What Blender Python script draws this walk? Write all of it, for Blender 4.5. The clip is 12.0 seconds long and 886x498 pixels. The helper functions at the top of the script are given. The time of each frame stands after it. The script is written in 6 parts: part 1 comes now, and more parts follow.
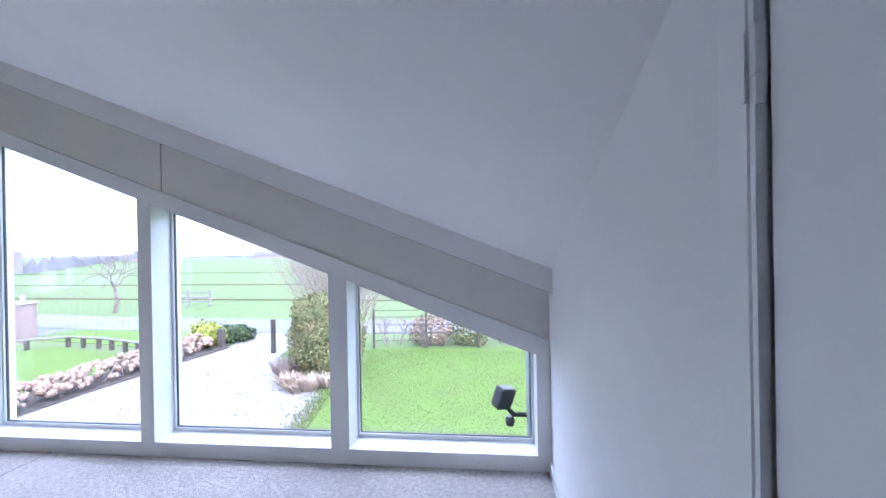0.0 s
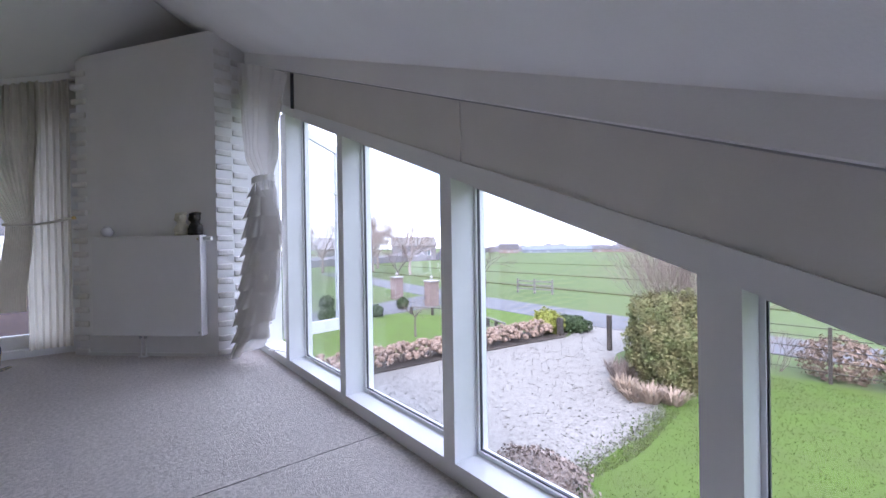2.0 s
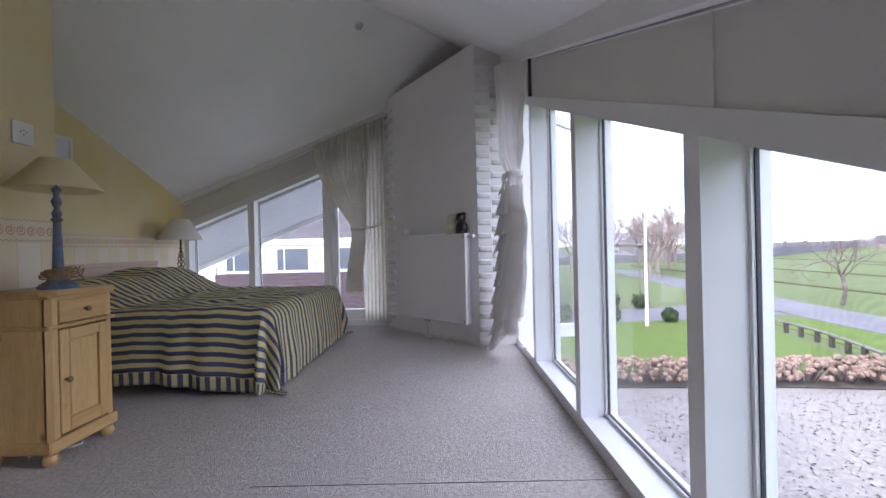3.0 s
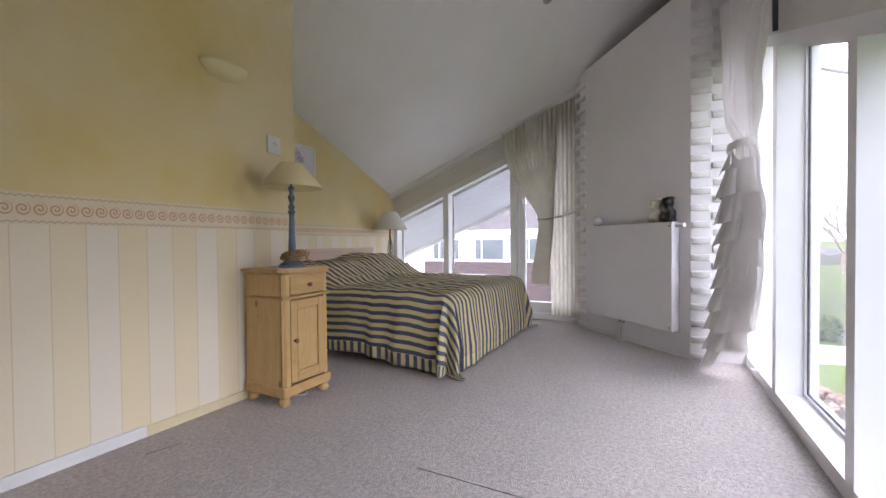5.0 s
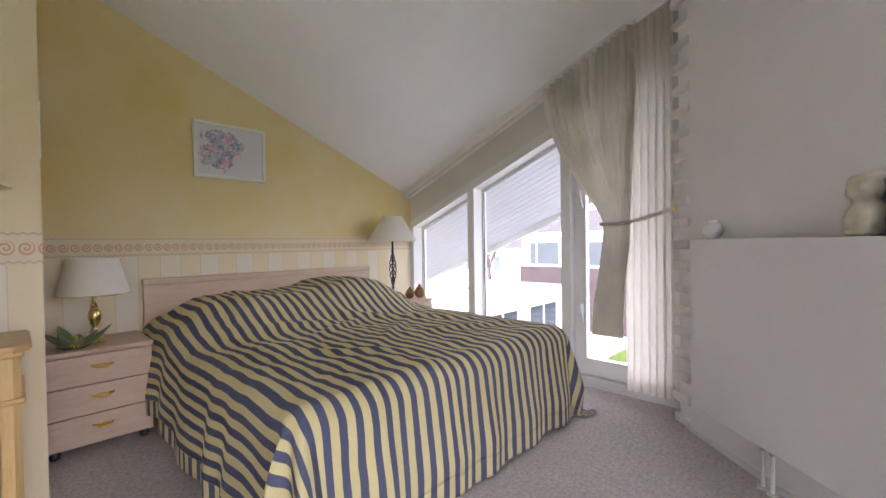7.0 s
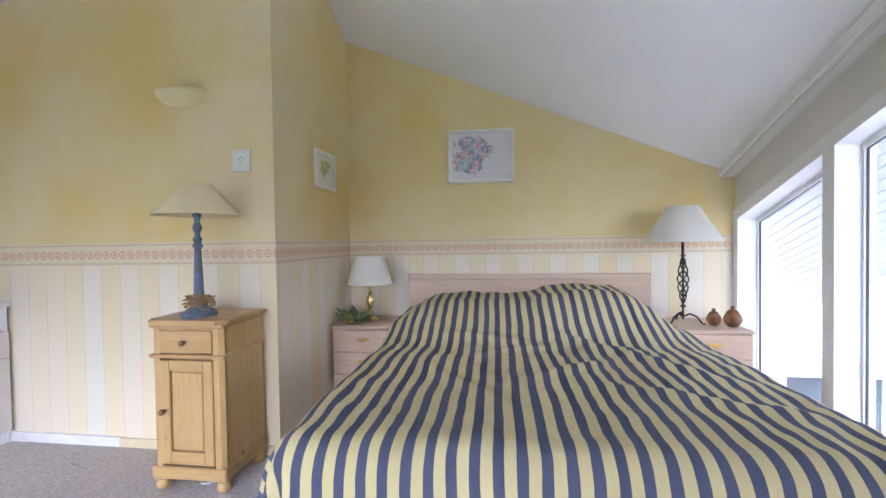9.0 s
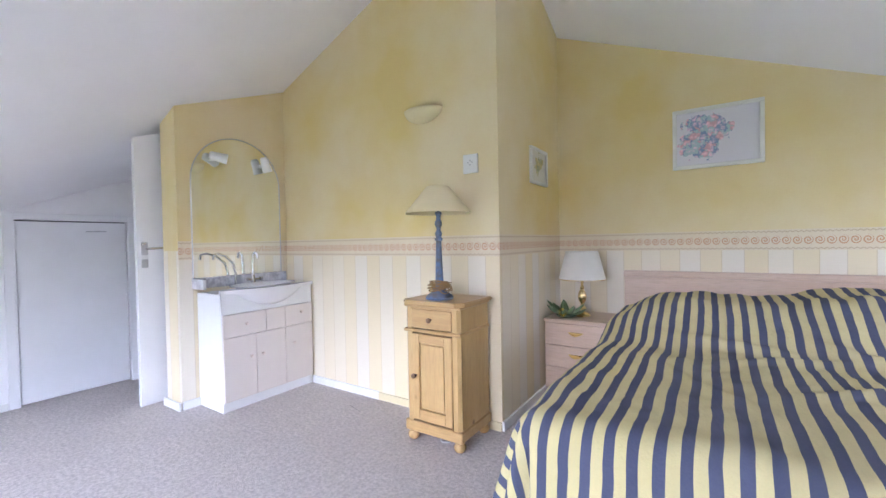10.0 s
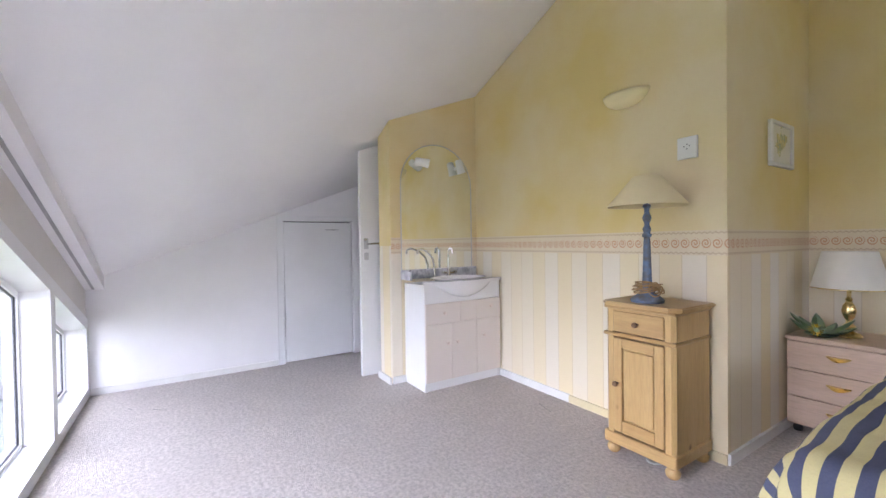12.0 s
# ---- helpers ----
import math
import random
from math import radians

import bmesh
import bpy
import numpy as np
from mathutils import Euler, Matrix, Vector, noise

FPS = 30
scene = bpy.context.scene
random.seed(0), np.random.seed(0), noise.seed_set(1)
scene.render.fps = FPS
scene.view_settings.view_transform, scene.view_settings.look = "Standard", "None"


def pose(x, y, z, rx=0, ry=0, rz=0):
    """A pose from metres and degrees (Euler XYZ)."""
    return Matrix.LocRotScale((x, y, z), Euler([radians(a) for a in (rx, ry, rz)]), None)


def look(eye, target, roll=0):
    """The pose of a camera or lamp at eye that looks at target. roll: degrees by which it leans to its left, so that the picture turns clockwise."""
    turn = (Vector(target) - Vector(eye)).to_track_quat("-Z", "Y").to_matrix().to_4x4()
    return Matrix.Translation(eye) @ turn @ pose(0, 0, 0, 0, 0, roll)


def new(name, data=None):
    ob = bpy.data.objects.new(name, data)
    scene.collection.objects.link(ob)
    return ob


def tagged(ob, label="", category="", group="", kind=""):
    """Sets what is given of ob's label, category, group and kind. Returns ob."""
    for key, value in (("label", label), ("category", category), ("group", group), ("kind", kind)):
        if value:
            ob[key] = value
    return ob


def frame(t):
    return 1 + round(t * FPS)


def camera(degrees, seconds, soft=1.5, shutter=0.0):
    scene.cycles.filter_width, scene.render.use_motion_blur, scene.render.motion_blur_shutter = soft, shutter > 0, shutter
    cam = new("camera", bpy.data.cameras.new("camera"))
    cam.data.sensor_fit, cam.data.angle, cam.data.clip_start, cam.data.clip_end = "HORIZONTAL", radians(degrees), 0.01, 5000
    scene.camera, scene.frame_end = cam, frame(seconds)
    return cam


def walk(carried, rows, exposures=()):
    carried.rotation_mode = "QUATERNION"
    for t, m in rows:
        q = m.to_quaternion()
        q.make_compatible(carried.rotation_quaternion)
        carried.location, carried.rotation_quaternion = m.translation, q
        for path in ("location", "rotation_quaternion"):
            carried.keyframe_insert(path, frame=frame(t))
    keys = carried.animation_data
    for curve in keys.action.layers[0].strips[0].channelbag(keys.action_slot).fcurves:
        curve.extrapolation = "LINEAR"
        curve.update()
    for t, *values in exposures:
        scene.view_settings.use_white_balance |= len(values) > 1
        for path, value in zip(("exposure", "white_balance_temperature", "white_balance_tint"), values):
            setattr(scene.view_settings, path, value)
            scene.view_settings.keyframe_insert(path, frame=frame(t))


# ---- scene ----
cam = camera(94.9, 12.0)
PATH = [
    (0, (-0.271, -1.833, 1.001), (-0.484, 0.156, 0.995), -1.0),
    (0.5, (-0.296, -1.597, 0.972), (-0.764, 0.347, 0.976), -1.0),
    (1, (-0.405, -1.416, 0.979), (-1.197, 0.42, 0.983), -0.7),
    (1.5, (-0.497, -1.252, 0.994), (-1.723, 0.328, 0.982), -1.1),
    (2, (-0.636, -1.068, 0.96), (-2.196, 0.184, 0.95), -0.9),
    (2.5, (-0.778, -0.908, 0.975), (-2.591, -0.062, 0.961), -1.1),
    (3, (-0.823, -0.683, 0.96), (-2.823, -0.693, 0.955), -1.3),
    (3.5, (-0.809, -0.59, 0.89), (-2.696, -1.254, 0.882), -1.4),
    (5.5, (-1.328, -0.65, 1.007), (-3.101, -1.576, 0.974), -0.5),
    (6, (-1.941, -0.685, 1.074), (-3.717, -1.602, 1.042), -0.6),
    (6.5, (-2.45, -0.669, 1.089), (-4.111, -1.784, 1.058), -0.7),
    (8.5, (-4.272, -0.896, 1.137), (-4.625, -2.864, 1.103), -0.8),
    (9, (-4.27, -0.798, 1.148), (-4.012, -2.78, 1.109), -0.9),
    (9.5, (-4.211, -0.744, 1.14), (-3.492, -2.61, 1.098), -1.0),
    (10, (-4.138, -0.681, 1.128), (-3.032, -2.347, 1.093), -1.1),
    (10.5, (-4.085, -0.629, 1.132), (-2.702, -2.074, 1.095), -1.1),
    (11, (-4.067, -0.607, 1.136), (-2.538, -1.896, 1.098), -1.1),
    (11.5, (-4.046, -0.599, 1.129), (-2.446, -1.798, 1.098), -0.9),
    (12, (-4.017, -0.605, 1.119), (-2.334, -1.686, 1.089), -0.8),
]
EXPO = [(0.0, 2.67, 5150, 22), (1.5, 2.03, 5450, 23), (2.5, 1.83, 5750, 25), (3.5, 2.10, 5950, 26), (5.5, 2.60, 6450, 26), (6.5, 2.76, 6600, 28), (8.5, 3.14, 5850, 25), (10.0, 3.52, 5650, 26), (12.0, 3.22, 6080, 26)]
walk(cam, [(t, look(eye, target, roll)) for t, eye, target, roll in PATH], EXPO)

# world: hazy bright sky, and a soft sun from behind the house
SUN_EL, SUN_AZ = radians(38), radians(140)
world = bpy.data.worlds.new("world")
scene.world = world
world.use_nodes = True
wn = world.node_tree
wn.nodes.clear()
w_out = wn.nodes.new("ShaderNodeOutputWorld")
w_bg = wn.nodes.new("ShaderNodeBackground")
w_sky = wn.nodes.new("ShaderNodeTexSky")
w_sky.sky_type = "NISHITA"
w_sky.sun_disc = False
w_sky.sun_elevation, w_sky.sun_rotation = SUN_EL, SUN_AZ
w_sky.dust_density, w_sky.air_density = 3.0, 1.0
w_tc = wn.nodes.new("ShaderNodeTexCoord")
w_map = wn.nodes.new("ShaderNodeMapping")
w_map.inputs["Scale"].default_value = (1.5, 1.5, 4.0)
w_cloud = wn.nodes.new("ShaderNodeTexNoise")
w_cloud.inputs["Scale"].default_value = 1.6
w_cloud.inputs["Detail"].default_value = 6
w_ramp = wn.nodes.new("ShaderNodeValToRGB")
w_ramp.color_ramp.elements[0].position, w_ramp.color_ramp.elements[1].position = 0.34, 0.58
w_mix = wn.nodes.new("ShaderNodeMix")
w_mix.data_type = "RGBA"
w_mix.inputs["B"].default_value = (9.0, 9.3, 9.8, 1)
w_bg.inputs["Strength"].default_value = 0.14
wn.links.new(w_tc.outputs["Generated"], w_map.inputs["Vector"])
wn.links.new(w_map.outputs["Vector"], w_cloud.inputs["Vector"])
wn.links.new(w_cloud.outputs["Fac"], w_ramp.inputs["Fac"])
wn.links.new(w_ramp.outputs["Color"], w_mix.inputs["Factor"])
wn.links.new(w_sky.outputs["Color"], w_mix.inputs["A"])
wn.links.new(w_mix.outputs["Result"], w_bg.inputs["Color"])
wn.links.new(w_bg.outputs["Background"], w_out.inputs["Surface"])
sun_data = bpy.data.lights.new("sun", "SUN")
sun_data.energy, sun_data.angle, sun_data.color = 1.0, radians(12), (1.0, 0.95, 0.87)
sun = new("sun", sun_data)
sun.matrix_world = look((6, -8, 12), (6 - math.sin(SUN_AZ), -8 - math.cos(SUN_AZ), 12 - math.tan(SUN_EL)))


# ---- materials ----
def nodes_of(name, rough, metal=0.0, spec=0.5):
    m = bpy.data.materials.new(name)
    m.use_nodes = True
    t = m.node_tree
    b = t.nodes["Principled BSDF"]
    b.inputs["Roughness"].default_value, b.inputs["Metallic"].default_value = rough, metal
    b.inputs["Specular IOR Level"].default_value = spec
    return m, t, b


def mathn(t, op, a, b=None, c=None):
    n = t.nodes.new("ShaderNodeMath")
    n.operation = op
    for i, v in enumerate((a, b, c)):
        if v is None:
            continue
        if isinstance(v, (int, float)):
            n.inputs[i].default_value = v
        else:
            t.links.new(v, n.inputs[i])
    return n.outputs[0]


def noise_tex(t, vec, scale, detail=4, rough=0.55):
    n = t.nodes.new("ShaderNodeTexNoise")
    n.inputs["Scale"].default_value, n.inputs["Detail"].default_value, n.inputs["Roughness"].default_value = scale, detail, rough
    t.links.new(vec, n.inputs["Vector"])
    return n.outputs["Fac"]


def mixc(t, fac, a, b, blend="MIX"):
    n = t.nodes.new("ShaderNodeMix")
    n.data_type, n.blend_type = "RGBA", blend
    for key, v in (("Factor", fac), ("A", a), ("B", b)):
        s = [i for i in n.inputs if i.name == key and (i.type == "RGBA" or key == "Factor" and i.type == "VALUE")][0]
        if isinstance(v, (int, float)):
            s.default_value = v
        elif isinstance(v, tuple):
            s.default_value = (*v, 1) if len(v) == 3 else v
        else:
            t.links.new(v, s)
    return [o for o in n.outputs if o.type == "RGBA"][0]


def ramp(t, fac, lo, hi):
    n = t.nodes.new("ShaderNodeMapRange")
    n.inputs["From Min"].default_value, n.inputs["From Max"].default_value = lo, hi
    t.links.new(fac, n.inputs["Value"])
    return n.outputs["Result"]


def coords(t, stretch=(1, 1, 1), world_space=False):
    if world_space:
        src = t.nodes.new("ShaderNodeNewGeometry").outputs["Position"]
    else:
        src = t.nodes.new("ShaderNodeTexCoord").outputs["Object"]
    mp = t.nodes.new("ShaderNodeMapping")
    mp.inputs["Scale"].default_value = stretch
    t.links.new(src, mp.inputs["Vector"])
    return mp.outputs["Vector"]


def bump_to(t, b, height, strength, distance=0.01):
    n = t.nodes.new("ShaderNodeBump")
    n.inputs["Strength"].default_value, n.inputs["Distance"].default_value = strength, distance
    t.links.new(height, n.inputs["Height"])
    t.links.new(n.outputs["Normal"], b.inputs["Normal"])


def mat(name, col, rough=0.6, metal=0.0, var=0.12, scale=4.0, fine=90.0, bump=0.12, stretch=(1, 1, 1), second=None, spec=0.5, rand=0.0):
    """Two-scale surface: broad stains and fine grain over one base colour."""
    m, t, b = nodes_of(name, rough, metal, spec)
    v = coords(t, stretch)
    big, small = noise_tex(t, v, scale), noise_tex(t, v, fine, 3)
    second = second or tuple(c * (1 - 2.2 * var) for c in col)
    hi = tuple(min(1.0, c * (1 + 0.5 * var)) for c in col)
    c1 = mixc(t, ramp(t, big, 0.35, 0.68), hi, second)
    c2 = mixc(t, ramp(t, small, 0.3, 0.75), c1, tuple(c * (1 - var) for c in col))
    cm = mixc(t, 0.35, c1, c2)
    if rand:
        oi = t.nodes.new("ShaderNodeObjectInfo")
        cm = mixc(t, mathn(t, "MULTIPLY", oi.outputs["Random"], rand), cm, tuple(c * 0.45 for c in col))
    t.links.new(cm, b.inputs["Base Color"])
    rn = mathn(t, "MULTIPLY_ADD", big, 0.2, rough - 0.1)
    t.links.new(rn, b.inputs["Roughness"])
    if bump:
        bump_to(t, b, small, bump)
    return m


def wood(name, col, dark, rough=0.45, axis=2, knots=False):
    s = [9.0, 9.0, 9.0]
    s[axis] = 0.9
    m, t, b = nodes_of(name, rough)
    v = coords(t, tuple(s))
    g1, g2 = noise_tex(t, v, 2.2, 6, 0.65), noise_tex(t, v, 14, 4, 0.7)
    c = mixc(t, ramp(t, g1, 0.3, 0.72), col, dark)
    c = mixc(t, mathn(t, "MULTIPLY", ramp(t, g2, 0.45, 0.8), 0.45), c, tuple(x * 0.6 for x in dark))
    if knots:
        vo = t.nodes.new("ShaderNodeTexVoronoi")
        vo.inputs["Scale"].default_value = 5.5
        t.links.new(coords(t, (1, 1, 0.62)), vo.inputs["Vector"])
        c = mixc(t, ramp(t, vo.outputs["Distance"], 0.1, 0.045), c, (0.16, 0.07, 0.02))
    t.links.new(c, b.inputs["Base Color"])
    bump_to(t, b, g2, 0.12, 0.004)
    return m


M_WHITE = mat("white_wall_paint", (0.85, 0.84, 0.84), 0.75, var=0.03, scale=1.4, fine=140, bump=0.06)
M_CEIL = mat("ceiling_paint", (0.87, 0.86, 0.86), 0.85, var=0.03, scale=1.1, fine=120, bump=0.06)
M_TRIM = mat("white_gloss_paint", (0.83, 0.83, 0.83), 0.35, var=0.03, scale=2, fine=60, bump=0.03)
M_PANEL = mat("cream_panel_paint", (0.76, 0.735, 0.69), 0.7, var=0.04, scale=1.2, fine=120, bump=0.05)
M_QUOIN = mat("white_painted_brick", (0.82, 0.80, 0.78), 0.8, var=0.08, scale=9, fine=70, bump=0.35)
M_GASKET = mat("dark_fittings_and_unlit_gap", (0.07, 0.07, 0.08), 0.6, var=0.1)
M_METAL = mat("brushed_steel", (0.55, 0.55, 0.56), 0.3, 1.0, var=0.08, fine=200, bump=0.03)
M_CHROME = mat("chrome", (0.75, 0.75, 0.76), 0.12, 1.0, var=0.03, bump=0.0)
M_BRASS = mat("polished_brass", (0.86, 0.66, 0.30), 0.28, 1.0, var=0.12, scale=12, bump=0.02)
M_IRON = mat("black_wrought_iron", (0.03, 0.03, 0.032), 0.5, 0.6, var=0.2, fine=120, bump=0.2)
M_BLACK = mat("black_plastic", (0.02, 0.02, 0.022), 0.45, var=0.15)
M_RAD = mat("radiator_enamel", (0.80, 0.79, 0.80), 0.4, var=0.02, scale=2, bump=0.02)
M_BASEB = mat("white_baseboard_paint", (0.80, 0.79, 0.76), 0.5, var=0.05, scale=5, bump=0.05)
M_BASEY = mat("cream_baseboard_paint", (0.72, 0.62, 0.38), 0.5, var=0.06, scale=5, bump=0.05)


def wallpaper_material():
    """Ochre sponged paper above, cream and yellow stripes below the border."""
    m, t, b = nodes_of("yellow_wallpaper", 0.7)
    pos = t.nodes.new("ShaderNodeNewGeometry").outputs["Position"]
    sep = t.nodes.new("ShaderNodeSeparateXYZ")
    t.links.new(pos, sep.inputs[0])
    u = mathn(t, "ADD", sep.outputs["X"], sep.outputs["Y"])
    v = coords(t, world_space=True)
    mott, fine = noise_tex(t, v, 1.5, 3), noise_tex(t, v, 60, 3)
    up = mixc(t, ramp(t, mott, 0.34, 0.66), (0.74, 0.585, 0.235), (0.78, 0.67, 0.43))
    up = mixc(t, mathn(t, "MULTIPLY", fine, 0.18), up, (0.62, 0.47, 0.18))
    cell = mathn(t, "FLOOR", mathn(t, "DIVIDE", u, 0.122))
    wnz = t.nodes.new("ShaderNodeTexWhiteNoise")
    wnz.noise_dimensions = "1D"
    t.links.new(cell, wnz.inputs["W"])
    alt = mathn(t, "ABSOLUTE", mathn(t, "MODULO", cell, 2))
    tone = mathn(t, "MULTIPLY_ADD", wnz.outputs["Value"], 0.45, mathn(t, "MULTIPLY", alt, 0.5))
    low = mixc(t, tone, (0.80, 0.735, 0.62), (0.79, 0.67, 0.42))
    fr = mathn(t, "FRACT", mathn(t, "DIVIDE", u, 0.122))
    line = mathn(t, "LESS_THAN", fr, 0.03)
    low = mixc(t, mathn(t, "MULTIPLY", line, 0.4), low, (0.45, 0.33, 0.16))
    low = mixc(t, mathn(t, "MULTIPLY", fine, 0.1), low, (0.55, 0.42, 0.25))
    top = mathn(t, "GREATER_THAN", sep.outputs["Z"], 1.10)
    t.links.new(mixc(t, top, low, up), b.inputs["Base Color"])
    bump_to(t, b, fine, 0.05, 0.004)
    return m


def frieze_material():
    """Cream paper border with terracotta scrolls and a scalloped edge."""
    m, t, b = nodes_of("scroll_border_paper", 0.7)
    pos = t.nodes.new("ShaderNodeNewGeometry").outputs["Position"]
    sep = t.nodes.new("ShaderNodeSeparateXYZ")
    t.links.new(pos, sep.inputs[0])
    u = mathn(t, "DIVIDE", mathn(t, "ADD", sep.outputs["X"], sep.outputs["Y"]), 0.052)
    fx = mathn(t, "SUBTRACT", mathn(t, "FRACT", u), 0.5)
    fy = mathn(t, "DIVIDE", mathn(t, "SUBTRACT", sep.outputs["Z"], 1.10), 0.058)
    fz = mathn(t, "DIVIDE", mathn(t, "SUBTRACT", sep.outputs["Z"], 1.10), 0.085)
    r = mathn(t, "SQRT", mathn(t, "ADD", mathn(t, "MULTIPLY", fx, fx), mathn(t, "MULTIPLY", fy, fy)))
    ang = mathn(t, "ARCTAN2", fy, fx)
    sp = mathn(t, "SINE", mathn(t, "MULTIPLY_ADD", r, 24.0, ang))
    arm = mathn(t, "MULTIPLY", mathn(t, "GREATER_THAN", sp, 0.05), mathn(t, "LESS_THAN", r, 0.47))
    base = mixc(t, noise_tex(t, coords(t, world_space=True), 30), (0.78, 0.68, 0.50), (0.72, 0.60, 0.42))
    c = mixc(t, mathn(t, "MULTIPLY", arm, 0.9), base, (0.60, 0.32, 0.17))
    wav = mathn(t, "MULTIPLY", mathn(t, "SINE", mathn(t, "MULTIPLY", u, 12.566)), 0.035)
    edge = mathn(t, "ABSOLUTE", mathn(t, "SUBTRACT", mathn(t, "ABSOLUTE", fz), mathn(t, "ADD", wav, 0.62)))
    c = mixc(t, mathn(t, "MULTIPLY", mathn(t, "LESS_THAN", edge, 0.045), 0.6), c, (0.50, 0.36, 0.22))
    t.links.new(c, b.inputs["Base Color"])
    return m


def carpet_material():
    m, t, b = nodes_of("grey_beige_carpet", 0.95, spec=0.1)
    v = coords(t, world_space=True)
    pile, tuft, stain = noise_tex(t, v, 210, 2), noise_tex(t, v, 52, 4, 0.8), noise_tex(t, v, 1.1, 4)
    c = mixc(t, ramp(t, stain, 0.35, 0.7), (0.80, 0.735, 0.69), (0.72, 0.66, 0.62))
    c = mixc(t, ramp(t, tuft, 0.42, 0.60), c, (0.53, 0.48, 0.452))
    c = mixc(t, mathn(t, "MULTIPLY", ramp(t, pile, 0.4, 0.7), 0.35), c, (0.46, 0.42, 0.395))
    tread = noise_tex(t, coords(t, (1.0, 0.5, 1.0), True), 13, 4, 0.7)
    c = mixc(t, mathn(t, "MULTIPLY", ramp(t, tread, 0.42, 0.68), 0.30), c, (0.50, 0.455, 0.43))
    t.links.new(c, b.inputs["Base Color"])
    bump_to(t, b, mathn(t, "ADD", tuft, mathn(t, "MULTIPLY", pile, 0.6)), 0.9, 0.014)
    return m


def glass_material():
    m = bpy.data.materials.new("window_glass")
    m.use_nodes = True
    t = m.node_tree
    t.nodes.clear()
    o, mx = t.nodes.new("ShaderNodeOutputMaterial"), t.nodes.new("ShaderNodeMixShader")
    tr, gl = t.nodes.new("ShaderNodeBsdfTransparent"), t.nodes.new("ShaderNodeBsdfGlossy")
    tr.inputs["Color"].default_value = (0.97, 0.985, 0.985, 1)
    gl.inputs["Roughness"].default_value = 0.01
    lw = t.nodes.new("ShaderNodeLayerWeight")
    lw.inputs["Blend"].default_value = 0.5
    t.links.new(mathn(t, "MULTIPLY_ADD", mathn(t, "POWER", lw.outputs["Facing"], 5.0), 0.96, 0.03), mx.inputs["Fac"])
    t.links.new(tr.outputs[0], mx.inputs[1])
    t.links.new(gl.outputs[0], mx.inputs[2])
    t.links.new(mx.outputs[0], o.inputs["Surface"])
    return m


M_PAPER, M_FRIEZE, M_CARPET, M_GLASS = wallpaper_material(), frieze_material(), carpet_material(), glass_material()


# ---- mesh helpers ----
def put(name, bm, material, parent=None, label="", smooth=False):
    me = bpy.data.meshes.new(name)
    bmesh.ops.recalc_face_normals(bm, faces=bm.faces[:])
    bm.to_mesh(me)
    bm.free()
    if material:
        me.materials.append(material)
    if smooth:
        for p in me.polygons:
            p.use_smooth = True
        me.set_sharp_from_angle(angle=radians(40))
    ob = new(name, me)
    if parent:
        ob.parent = parent
    if label:
        ob["label"] = label
    return ob


part = put


def thing(name, label, category, m=None, group=""):
    e = new(name)
    e.empty_display_size = 0.1
    if m:
        e.matrix_world = m
    return tagged(e, label, category, group)


def B():
    return bmesh.new()


def box(bm, x0, x1, y0, y1, z0, z1, bevel=0.0, seg=1):
    vs = [bm.verts.new((x, y, z)) for x in (x0, x1) for y in (y0, y1) for z in (z0, z1)]
    fs = [bm.faces.new([vs[i] for i in q]) for q in ((0, 1, 3, 2), (4, 6, 7, 5), (0, 4, 5, 1), (2, 3, 7, 6), (0, 2, 6, 4), (1, 5, 7, 3))]
    if bevel:
        bmesh.ops.bevel(bm, geom=list({e for f in fs for e in f.edges}), offset=bevel, segments=seg, affect="EDGES", profile=0.5)
    return bm


def prism(bm, poly, low, high):
    """Upright prism over a plan polygon; low and high are numbers or functions of x, y."""
    lo = [bm.verts.new((x, y, low(x, y) if callable(low) else low)) for x, y in poly]
    hi = [bm.verts.new((x, y, high(x, y) if callable(high) else high)) for x, y in poly]
    bm.faces.new(lo[::-1])
    bm.faces.new(hi)
    for i in range(len(poly)):
        j = (i + 1) % len(poly)
        bm.faces.new((lo[i], lo[j], hi[j], hi[i]))
    return bm


def slab(bm, ring, offset):
    """A plate: a ring of points and the same ring moved by offset."""
    a = [bm.verts.new(p) for p in ring]
    c = [bm.verts.new(Vector(p) + Vector(offset)) for p in ring]
    bm.faces.new(a[::-1])
    bm.faces.new(c)
    for i in range(len(ring)):
        j = (i + 1) % len(ring)
        bm.faces.new((a[i], a[j], c[j], c[i]))
    return bm


def lathe(bm, prof, at=(0, 0, 0), seg=20, closed=True):
    rings = []
    for r, z in prof:
        rings.append([bm.verts.new((at[0] + r * math.cos(2 * math.pi * k / seg), at[1] + r * math.sin(2 * math.pi * k / seg), at[2] + z)) for k in range(seg)])
    for a, c in zip(rings, rings[1:]):
        for k in range(seg):
            bm.faces.new((a[k], a[(k + 1) % seg], c[(k + 1) % seg], c[k]))
    if closed:
        bm.faces.new(rings[0][::-1])
        bm.faces.new(rings[-1])
    return bm


